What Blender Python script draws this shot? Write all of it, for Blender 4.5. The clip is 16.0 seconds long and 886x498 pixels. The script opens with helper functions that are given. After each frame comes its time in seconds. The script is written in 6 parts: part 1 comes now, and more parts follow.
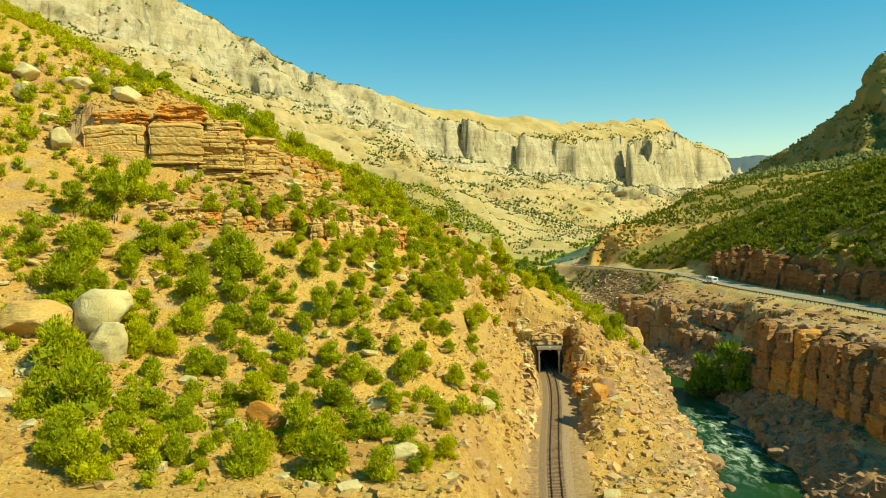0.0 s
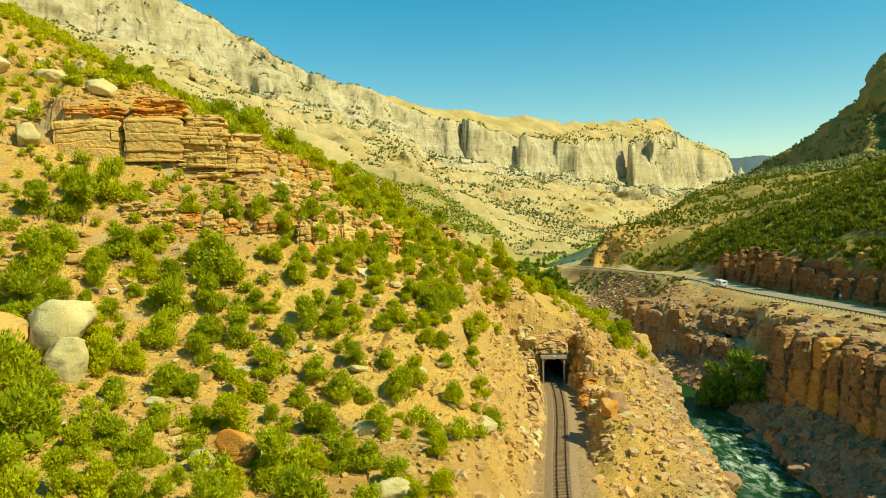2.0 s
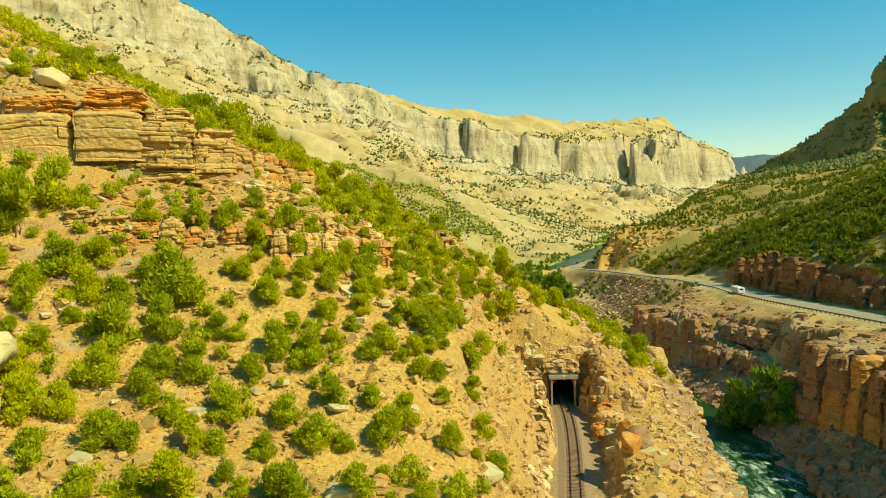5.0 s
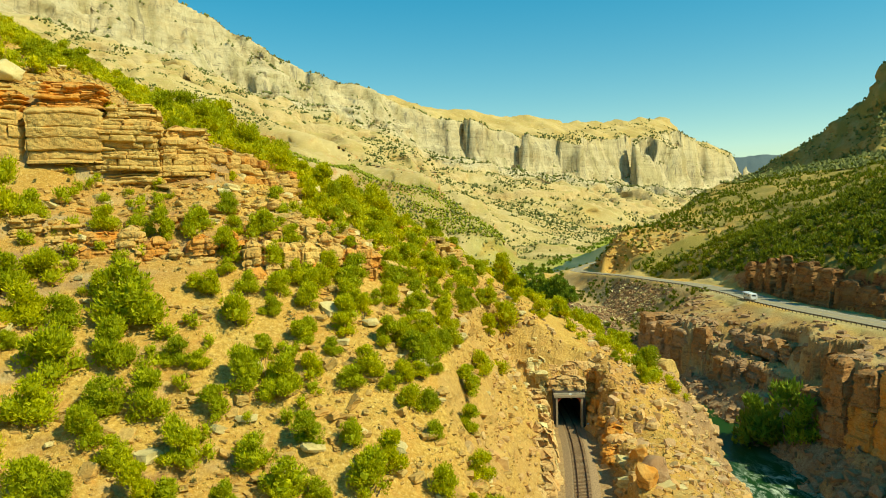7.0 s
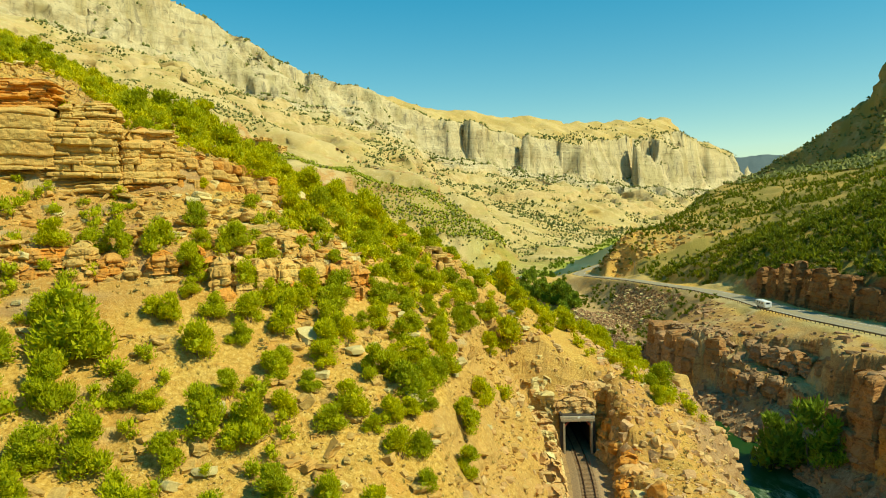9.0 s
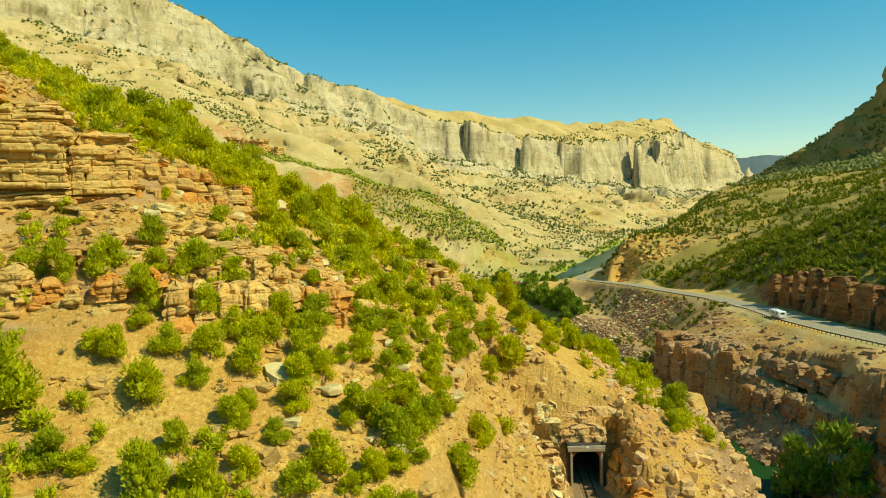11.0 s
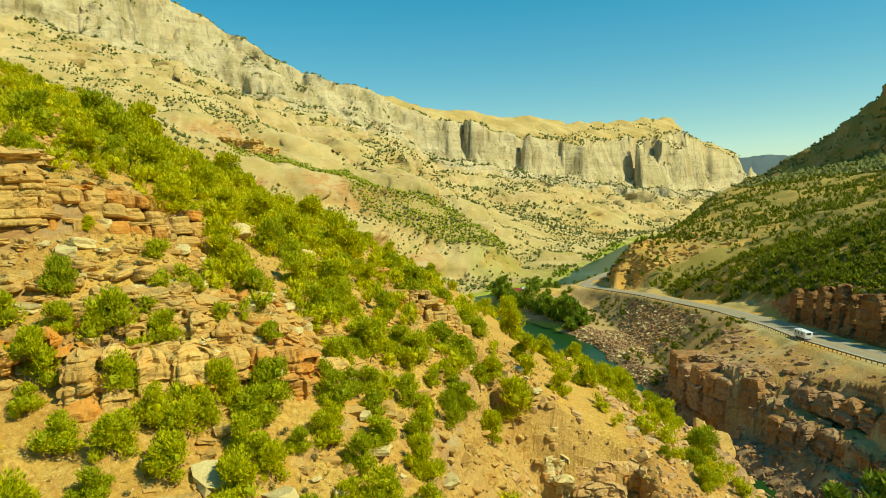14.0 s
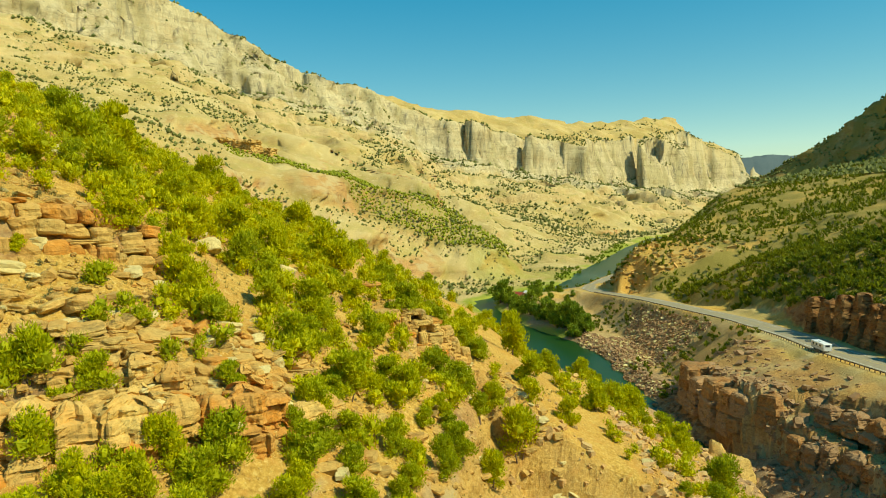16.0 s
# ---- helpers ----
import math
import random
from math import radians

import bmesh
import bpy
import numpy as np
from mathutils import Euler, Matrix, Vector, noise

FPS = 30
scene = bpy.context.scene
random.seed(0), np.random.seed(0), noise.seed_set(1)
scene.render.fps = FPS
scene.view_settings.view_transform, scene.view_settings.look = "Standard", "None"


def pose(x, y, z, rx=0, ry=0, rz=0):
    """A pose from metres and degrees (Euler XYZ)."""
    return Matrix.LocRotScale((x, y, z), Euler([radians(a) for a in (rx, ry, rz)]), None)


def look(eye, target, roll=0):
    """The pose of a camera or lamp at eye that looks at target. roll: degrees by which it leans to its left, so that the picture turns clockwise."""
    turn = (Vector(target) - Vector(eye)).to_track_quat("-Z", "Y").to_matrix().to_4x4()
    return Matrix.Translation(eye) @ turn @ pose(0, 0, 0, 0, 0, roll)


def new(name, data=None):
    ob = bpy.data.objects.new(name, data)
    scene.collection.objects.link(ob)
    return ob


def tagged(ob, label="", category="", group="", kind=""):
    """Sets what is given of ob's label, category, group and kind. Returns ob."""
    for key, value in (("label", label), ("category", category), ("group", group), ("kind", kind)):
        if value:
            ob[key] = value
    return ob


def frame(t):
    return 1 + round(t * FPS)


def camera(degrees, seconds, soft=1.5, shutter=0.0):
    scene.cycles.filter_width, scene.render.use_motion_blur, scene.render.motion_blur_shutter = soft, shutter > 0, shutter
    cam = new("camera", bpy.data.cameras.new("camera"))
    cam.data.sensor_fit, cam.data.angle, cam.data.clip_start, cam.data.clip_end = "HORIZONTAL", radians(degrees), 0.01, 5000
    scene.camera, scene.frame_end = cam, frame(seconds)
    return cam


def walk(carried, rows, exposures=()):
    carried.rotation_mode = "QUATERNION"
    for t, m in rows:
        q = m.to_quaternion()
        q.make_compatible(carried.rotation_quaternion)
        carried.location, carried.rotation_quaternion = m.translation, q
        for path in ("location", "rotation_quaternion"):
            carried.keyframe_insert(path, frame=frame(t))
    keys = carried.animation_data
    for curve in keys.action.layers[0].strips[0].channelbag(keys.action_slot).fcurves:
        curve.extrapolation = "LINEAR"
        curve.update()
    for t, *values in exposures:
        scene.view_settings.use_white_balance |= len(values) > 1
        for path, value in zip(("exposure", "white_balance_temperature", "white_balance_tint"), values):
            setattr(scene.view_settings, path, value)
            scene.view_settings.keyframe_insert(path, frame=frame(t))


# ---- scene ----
cam = camera(64.6, 16.0, 1.0)
PATH = [
    (0, (-32.602, -41.664, 57.318), (-32.504, -39.67, 57.199), -1.4),
    (0.5, (-32.31, -39.334, 57.4), (-32.213, -37.34, 57.28), -1.4),
    (1, (-32.051, -37.064, 57.286), (-31.954, -35.07, 57.168), -1.4),
    (1.5, (-31.818, -34.661, 57.368), (-31.721, -32.666, 57.25), -1.4),
    (2, (-31.573, -32.089, 57.48), (-31.477, -30.095, 57.362), -1.4),
    (2.5, (-31.309, -29.56, 57.566), (-31.214, -27.566, 57.448), -1.5),
    (3, (-31.015, -26.926, 57.688), (-30.921, -24.931, 57.569), -1.4),
    (3.5, (-30.713, -24.309, 57.811), (-30.62, -22.315, 57.692), -1.5),
    (4, (-30.494, -21.642, 58.007), (-30.4, -19.648, 57.888), -1.5),
    (6.5, (-28.975, -7.62, 59.092), (-28.884, -5.626, 58.973), -1.5),
    (7, (-28.475, -4.9, 59.246), (-28.385, -2.906, 59.129), -1.6),
    (7.5, (-28.207, -2.134, 59.444), (-28.117, -0.139, 59.329), -1.7),
    (8, (-27.891, 0.675, 59.725), (-27.801, 2.669, 59.609), -1.7),
    (8.5, (-27.547, 3.563, 60.001), (-27.457, 5.558, 59.887), -1.8),
    (9, (-27.192, 6.249, 60.425), (-27.104, 8.244, 60.311), -1.8),
    (11.5, (-25.531, 20.513, 62.32), (-25.444, 22.508, 62.209), -1.9),
    (12, (-25.298, 23.505, 62.872), (-25.211, 25.5, 62.76), -1.8),
    (12.5, (-25.029, 26.379, 63.545), (-24.943, 28.374, 63.431), -1.7),
    (13, (-24.76, 29.307, 64.186), (-24.673, 31.302, 64.07), -1.7),
    (13.5, (-24.387, 31.998, 64.715), (-24.301, 33.993, 64.6), -1.8),
    (14, (-24.023, 34.792, 65.376), (-23.937, 36.787, 65.261), -1.8),
    (14.5, (-23.678, 37.577, 65.915), (-23.593, 39.572, 65.8), -1.8),
    (15, (-23.33, 40.221, 66.428), (-23.245, 42.216, 66.314), -1.8),
    (15.5, (-23.032, 42.81, 66.678), (-22.949, 44.805, 66.565), -1.8),
    (16, (-22.809, 45.23, 66.754), (-22.726, 47.225, 66.639), -1.8),
]
walk(cam, [(t, look(eye, target, roll)) for t, eye, target, roll in PATH], exposures=[(0, 0.2, 7400, -13), (9, 0.14, 7400, -13), (16, 0.06, 7400, -13)])

# ---- light ----
world = bpy.data.worlds.new("sky")
scene.world = world
world.use_nodes = True
wt = world.node_tree
sky = wt.nodes.new("ShaderNodeTexSky")
sky.sky_type = "NISHITA"
sky.sun_disc = False
SUN_EL, SUN_AZ = radians(47), radians(117)   # azimuth clockwise from +y
sky.sun_elevation, sky.sun_rotation = SUN_EL, SUN_AZ
sky.air_density, sky.dust_density, sky.ozone_density = 1.0, 0.15, 1.5
wt.nodes["Background"].inputs[1].default_value = 0.22
vivid = wt.nodes.new("ShaderNodeHueSaturation")
vivid.inputs["Saturation"].default_value = 1.95
vivid.inputs["Hue"].default_value = 0.493
even = wt.nodes.new("ShaderNodeGamma")
even.inputs["Gamma"].default_value = 0.68
wt.links.new(sky.outputs[0], even.inputs["Color"])
wt.links.new(even.outputs[0], vivid.inputs["Color"])
wt.links.new(vivid.outputs[0], wt.nodes["Background"].inputs[0])
sun = new("sun", bpy.data.lights.new("sun", "SUN"))
sun.data.energy, sun.data.angle, sun.data.color = 5.0, radians(0.53), (1.0, 0.9, 0.72)
sun.matrix_world = look((300, -150, 400), (300 - math.sin(SUN_AZ) * math.cos(SUN_EL), -150 - math.cos(SUN_AZ) * math.cos(SUN_EL), 400 - math.sin(SUN_EL)))


# ---- noise and curves ----
def lattice(ix, iy, iz, seed):
    h = (ix * 374761393 + iy * 668265263 + iz * 2147483647 + seed * 144665) & 0xFFFFFFFF
    h = ((h ^ (h >> 13)) * 1274126177) & 0xFFFFFFFF
    return ((h ^ (h >> 16)) & 0xFFFF) / 32767.5 - 1.0


def vnoise(x, y, z=0.0, seed=0):
    """Smooth value noise, -1 to 1."""
    x, y, z = np.broadcast_arrays(np.asarray(x, float), np.asarray(y, float), np.asarray(z, float))
    fx, fy, fz = np.floor(x), np.floor(y), np.floor(z)
    ix, iy, iz = fx.astype(np.int64), fy.astype(np.int64), fz.astype(np.int64)
    u, v, w = x - fx, y - fy, z - fz
    u, v, w = (a * a * (3 - 2 * a) for a in (u, v, w))
    out = 0.0
    for dz in ((0, 1) if np.any(w > 0) else (0,)):
        a = lattice(ix, iy, iz + dz, seed) * (1 - u) + lattice(ix + 1, iy, iz + dz, seed) * u
        b = lattice(ix, iy + 1, iz + dz, seed) * (1 - u) + lattice(ix + 1, iy + 1, iz + dz, seed) * u
        out = out + (a * (1 - v) + b * v) * (w if dz else 1 - w)
    return out


def fbm(x, y, z=0.0, octaves=4, seed=0, gain=0.5):
    out, amp = 0.0, 1.0
    for k in range(octaves):
        out = out + amp * vnoise(np.asarray(x) * 2 ** k, np.asarray(y) * 2 ** k, np.asarray(z) * 2 ** k, seed + k * 17)
        amp *= gain
    return out


def relu(a):
    return np.maximum(a, 0.0)


def smooth(a, lo, hi):
    u = np.clip((a - lo) / (hi - lo), 0, 1)
    return u * u * (3 - 2 * u)


def softmin(k, *planes):
    s = np.stack(np.broadcast_arrays(*planes))
    m = s.min(0)
    return m - np.log(np.exp(-k * (s - m)).sum(0)) / k


def softmax(k, *planes):
    return -softmin(k, *[-p for p in planes])


def along(line, x, y):
    """Signed distance to the right of a polyline whose rows are x, y and further values, the length along it, and those values there."""
    line = np.array(line, float)
    best = np.full(np.shape(x), 1e18)
    side, run = np.zeros(np.shape(x)), np.zeros(np.shape(x))
    extra = [np.zeros(np.shape(x)) for _ in range(line.shape[1] - 2)]
    start = 0.0
    for a, b in zip(line[:-1], line[1:]):
        dx, dy = b[0] - a[0], b[1] - a[1]
        n = math.hypot(dx, dy)
        t = np.clip(((x - a[0]) * dx + (y - a[1]) * dy) / (n * n), 0, 1)
        px, py = x - a[0] - t * dx, y - a[1] - t * dy
        d2 = px * px + py * py
        near = d2 < best
        best = np.where(near, d2, best)
        side = np.where(near, np.sign(px * dy - py * dx + 1e-12), side)
        run = np.where(near, start + t * n, run)
        extra = [np.where(near, a[k + 2] + t * (b[k + 2] - a[k + 2]), e) for k, e in enumerate(extra)]
        start += n
    return side * np.sqrt(best), run, extra


# ---- plan of the canyon ----
# river: x, y, half width, water level
RIVER = [(-10, -400, 9, -2.0), (12, 0, 9, -0.5), (27, 60, 8, 0), (38, 95, 8, 0), (43, 125, 8.5, 0.2), (47, 150, 6.5, 0.6), (48, 178, 5, 1.2), (45, 235, 6, 1.8),
         (44.5, 292, 9, 2), (44.5, 335, 10.5, 2), (40, 370, 10.5, 2), (28.5, 415, 8, 2), (26, 455, 6.5, 2), (22, 492, 6.5, 2), (24, 522, 7, 2.2),
         (48, 550, 8, 2.6), (92, 582, 9, 3), (128, 640, 14, 3.4), (156, 710, 13, 3.8), (212, 845, 9, 4), (268, 978, 10, 4), (380, 1200, 12, 5), (760, 1700, 14, 8), (1700, 2500, 14, 12)]
TRACK = [(-40, -160), (-26, -60), (-19, 0), (-15.5, 35), (-13.8, 46), (-12, 57), (-10.2, 67), (-8.4, 76), (-6, 87), (-2.2, 104), (0.8, 120), (2.2, 131), (3.4, 150), (4.5, 175)]
TRACK_Z = 15.0
PORTAL_Y = 131.5
ROAD_Y = (-300, 0, 60, 100, 150, 200, 230, 260, 300, 350, 400, 450, 480, 510, 540, 580, 640, 860, 1010, 1300)
ROAD_X = (60, 76, 86, 90, 90, 86, 86, 90, 94, 95, 94, 90, 87, 88, 98, 118, 156, 240, 305, 460)
ROAD_ZY = (-300, 100, 200, 250, 300, 350, 400, 450, 500, 560, 1300)
ROAD_ZZ = (28, 27, 25, 24, 21.5, 18.5, 16, 13, 10.5, 8, 12)
ROAD_W = 11.0
# rim of the pale cliffs: x, y, height of the rim, height of the cliff's foot
RIM = [(-1800, -900, 650, 420), (-1400, 300, 650, 420), (-948, 937, 627, 400), (-671, 1401, 608, 387), (-472, 1530, 497, 337), (-400, 1575, 461, 308), (-195, 1687, 368, 266), (-67, 1719, 316, 233),
       (71, 1738, 279, 181), (262, 1878, 247, 145), (520, 2046, 217, 117), (790, 2256, 230, 101), (1035, 2457, 232, 105), (1154, 2510, 203, 137), (1250, 2700, 190, 120), (1700, 3300, 220, 120)]
RIDGE = [(2400, 700, 600), (1500, 950, 500), (1050, 1200, 420), (885, 1288, 332), (868, 1296, 300), (848, 1310, 242), (740, 1400, 148), (650, 1480, 85), (560, 1580, 50)]
CAP = [(-150, 1982, 394), (35, 2044, 356), (202, 2117, 337), (385, 2199, 333), (462, 2235, 325), (587, 2301, 328), (678, 2358, 344), (890, 2510, 358), (970, 2544, 302), (1145, 2634, 261), (1250, 2720, 200)]
SPUR = [(-330, 790, 175), (-260, 760, 138), (-216, 742, 121), (-159, 738, 117), (-116, 738, 99), (-67, 738, 73), (-17, 736, 53), (27, 732, 33), (58, 728, 13)]
LEDGES = [
    # line, rise, length of the tread above
    ([(-97, 94.5), (-93, 95.5), (-81, 97), (-70, 99), (-63, 104)], 6.0, 20.0),
    ([(-76, 85), (-68, 87), (-57, 89), (-46, 92.5), (-38, 97.5), (-31, 104)], 0.5, 9.0),
    ([(-27, 137), (-20, 139), (-15, 143)], 3.0, 9.0),
    ([(-66, 99.5), (-58, 104), (-50, 110), (-45, 117)], 2.5, 9.0),
]


def road_x(y):
    return np.interp(y, ROAD_Y, ROAD_X)


def road_z(y):
    return np.interp(y, ROAD_ZY, ROAD_ZZ)


def left_side(x, y, d):
    """Hill with the tunnel, and the valley floor beyond it. d: metres from the water's edge."""
    face = -22.1 - 0.327 * x + 0.664 * y
    shoulder = 10.2 - 0.684 * x + 0.167 * y + 3.4 * smooth(x, 0, 14) * smooth(y, 126, 140)
    flank = 45.0 - 0.654 * x - 0.018 * y
    back = 70.5 - 0.53 * (x + 60) - 0.02 * relu(x + 35) - 3.4 * smooth(x, -10, 4) * smooth(y, 160, 188) - 0.3 * relu(y - 206)
    hill = softmin(0.5, face, shoulder, flank, back)
    foot = 25.5 - 0.15 * x - 0.6 * relu(y - 52) - 0.05 * relu(52 - y)
    hill = softmax(0.4, hill, foot)
    for line, rise, tread in LEDGES:
        s, run, _ = along(line, x, y)
        total = sum(math.dist(a, b) for a, b in zip(line[:-1], line[1:]))
        ends = smooth(run, 0, 5) * smooth(total - run, 0, 5) * (np.abs(s) < 60)
        up = -s + 0.8 * vnoise(x / 3.1, y / 3.1, 0, 5)
        hill = hill + ends * rise * np.where(up > 0, smooth(up, 0, 1.6) * np.exp(-relu(up - 1.5) / tread), -0.3 * np.exp(-relu(-up) / 6.0) * smooth(-up, 0, 1.5))
    valley = 3.5 + 0.04 * relu(d) + 0.26 * relu(d - 70) - 0.06 * relu(d - 350) + 0.006 * relu(y - 560) + 3.0 * smooth(d, 20, 60) * fbm(x / 60, y / 60, 0, 3, 40)
    z = softmax(0.3, hill, valley * smooth(y, 280, 420) - 60 * (1 - smooth(y, 280, 420)))
    # railway cut
    t, run, _ = along(TRACK, x, y)
    rough = 0.9 * vnoise(x / 4, y / 4, 0, 9)
    cut_left = TRACK_Z - 0.25 + 1.9 * relu(-t - 4.4 + rough)
    hump = smooth(t, 4.8, 8.5 + rough) * (3.6 + 1.6 * fbm(x / 9, y / 9, 0, 3, 12)) * smooth(y, 70, 84) - 0.12 * relu(t - 9)
    cut_right = TRACK_Z - 0.25 + hump + smooth(t, 4.2, 6.0) * 0.62 * relu(y - 117)
    into = relu(y - PORTAL_Y + 0.3 * rough + 1.6 * smooth(np.abs(t), 3, 6) * fbm(x / 8, y / 8, 0, 2, 14))
    head = TRACK_Z - 0.3 + np.minimum(3.2 * into, 6.6 + 1.6 * into)
    cut = np.maximum(np.where(t < 0, cut_left, cut_right), head)
    return np.where(y < 146, softmin(1.2, z, cut), z), t


def right_side(x, y, d):
    """Rubble bank, bluff, road bench and the hill above it."""
    xl, zr = road_x(y), road_z(y)
    foot = np.interp(y, (60, 90, 120, 138, 144, 150, 165, 197, 206, 213, 250, 270), (60, 63, 64, 61, 63, 66.5, 66, 62.5, 60, 56, 57.5, 61))
    foot = foot + 2.2 * fbm(x / 40, y / 13, 0, 3, 21) + 0.5 * vnoise(x / 2, y / 2.2, 0, 22)
    top = np.interp(y, (60, 172, 192, 205, 250, 275), (25, 24, 21.5, 20.5, 18, 11))
    ledge = np.interp(y, (144, 150, 165, 197, 206, 212), (25, 15.5, 13.5, 13.5, 15, 21))
    strip = top + (zr - top) * smooth(x, foot + 5, xl - 1.5)
    bank = np.minimum(0.2 + 0.8 * relu(d), 7.0 + 0.12 * relu(d))
    rake = np.interp(y, (205, 215, 240, 262), (4.2, 3.4, 3.0, 2.5))
    bluff = np.maximum(bank, softmin(1.5, 7.0 + rake * (x - foot), ledge + 0.15 * (x - foot) + 1.9 * relu(x - foot - 5.5 - 3 * fbm(x / 12, y / 9, 0, 2, 23)) + 0.8 * fbm(x / 5, y / 5, 0, 3, 24), strip))
    bluff = np.where(x > foot - 0.5, bluff, bank)
    slope = np.minimum(2.0 + 0.45 * relu(d), 4.2 + 0.03 * relu(d))
    slope = np.maximum(slope, zr - 0.72 * relu(xl - 2.0 - x))
    w = smooth(y, 262, 278)
    low = bluff * (1 - w) + slope * w
    low = np.where(x > xl - 1.5, zr, np.minimum(low, zr + 1.5))
    cut = np.interp(y, (60, 250, 280, 320, 400, 440, 480, 520, 560, 640, 850, 1000, 1300), (104, 103, 108, 116, 118, 113, 105, 110, 136, 178, 262, 330, 480))
    cut = cut + 1.8 * fbm(x / 30, y / 12, 0, 3, 31)
    steep = 39 + 0.46 * (x - 107) - 0.2 * (y - 237) - 0.1 * relu(x - 220)
    terrace = 38 + 0.17 * (x - 145) - 0.02 * relu(y - 700)
    hill = softmin(0.05, softmax(0.2, steep, terrace), 0 * x + 420)
    bench = zr + 11 + 0.5 * relu(x - cut - 5) + 60 * smooth(y, 290, 345)
    hill = softmin(0.3, hill, bench)
    wall = zr + 0.05 * relu(x - xl - ROAD_W) + np.interp(y, (250, 300, 440, 480, 540), (2.0, 0.8, 0.8, 1.8, 0.8)) * relu(x - cut)
    far = 4.5 + 0.05 * relu(d) + 0.25 * relu(d - 120)
    hill = hill - 15 * np.exp(-((y - 428) / 32) ** 2) * (1 - smooth(x, 150, 230))
    nose = softmin(0.6, 11 + 0.8 * (y - 458 + 5 * fbm(x / 14, y / 30, 0, 3, 32)), 13 + 2.4 * ((x - 107) * 0.851 - (y - 483) * 0.524 + 2.5 * fbm(x / 12, y / 12, 0, 3, 33)), 39 + 0.12 * (x - 145) - 0.1 * relu(y - 500))
    high = np.where(y < 1000, np.where((y > 440) & (y < 700), np.maximum(softmin(0.5, hill, wall), nose), softmin(0.5, hill, wall)), np.minimum(hill, far))
    return np.where(x > xl + ROAD_W + 0.5, high, low)


def mountain(x, y):
    s, run, (top, foot) = along(RIM, x, y)
    east = smooth(run, 3150, 3400)
    # bays and buttresses of the rim
    s = s + 34 * fbm(run / 260, 0.3, 0, 2, 50) * smooth(run, 1000, 2000) + 14 * fbm(run / 105, 1.7, s / 300, 3, 51) - east * 40 * smooth(vnoise(run / 70, 3.1, s / 42, 52), 0.0, 0.3) + 9 * vnoise(run / 34, s / 40, 0, 66) + (20 - 8 * east) * fbm(x / 75, y / 75, 0, 4, 58)
    top = top * (1 + 0.03 * vnoise(run / 120, 7.7, 0, 54)) + 5 * vnoise(run / 38, 2.2, 0, 67) * east
    up, out = relu(-s), relu(s)
    z = top + 0.12 * np.minimum(up, 400)
    tall = np.interp(out, (0, 5, 8, 24, 28, 52, 56, 78, 82, 105), (1, 0.95, 0.74, 0.68, 0.46, 0.40, 0.2, 0.15, 0.03, 0.0))
    sheer = np.interp(out, (0, 6, 12, 20, 24, 34, 60), (1, 0.70, 0.62, 0.28, 0.20, 0.0, -0.05))
    broken = np.interp(out, (0, 8, 80, 105), (1, 0.92, 0.2, 0.0))
    cliffy = np.maximum(smooth(fbm(run / 150, s / 45, 0, 3, 59), -0.25, 0.15), east)
    face = broken + (tall - broken) * cliffy
    face = face + (sheer - face) * east
    z = np.where(s > 0, foot + (top - foot) * face + 4 * fbm(x / 30, y / 30, 0, 3, 62), z)
    reach = 105 - 45 * east
    talus = foot - 0.05 * (top - foot) * east - (0.36 - 0.02 * east) * (s - reach) - 20 * smooth(s, 300, 460) * (1 - smooth(run, 2800, 3100)) + 9 * fbm(run / 60, s / 160, 0, 3, 55)
    z = np.where(s > reach, talus, z)
    # ledges in the slope below
    band = z / 26 + 0.8 * fbm(run / 160, s / 160, 0, 3, 63)
    frac = band - np.floor(band)
    z = z + 26 * 0.8 * (smooth(frac, 0.5, 0.95) - frac) * smooth(fbm(run / 90, s / 120, 0, 3, 64), -0.45, 0.1) * (s > reach) * (1 - smooth(s, 330, 480))
    cs, crun, (ctop,) = along(CAP, x, y)
    cap = ctop - 0.44 * np.abs(cs) + 7 * fbm(x / 80, y / 80, 0, 3, 57) - 9 * np.abs(vnoise(crun / 70, cs / 400, 0, 68)) * smooth(np.abs(cs), 20, 120)
    z = np.where(s < 0, np.maximum(z, cap), z)
    return z, s


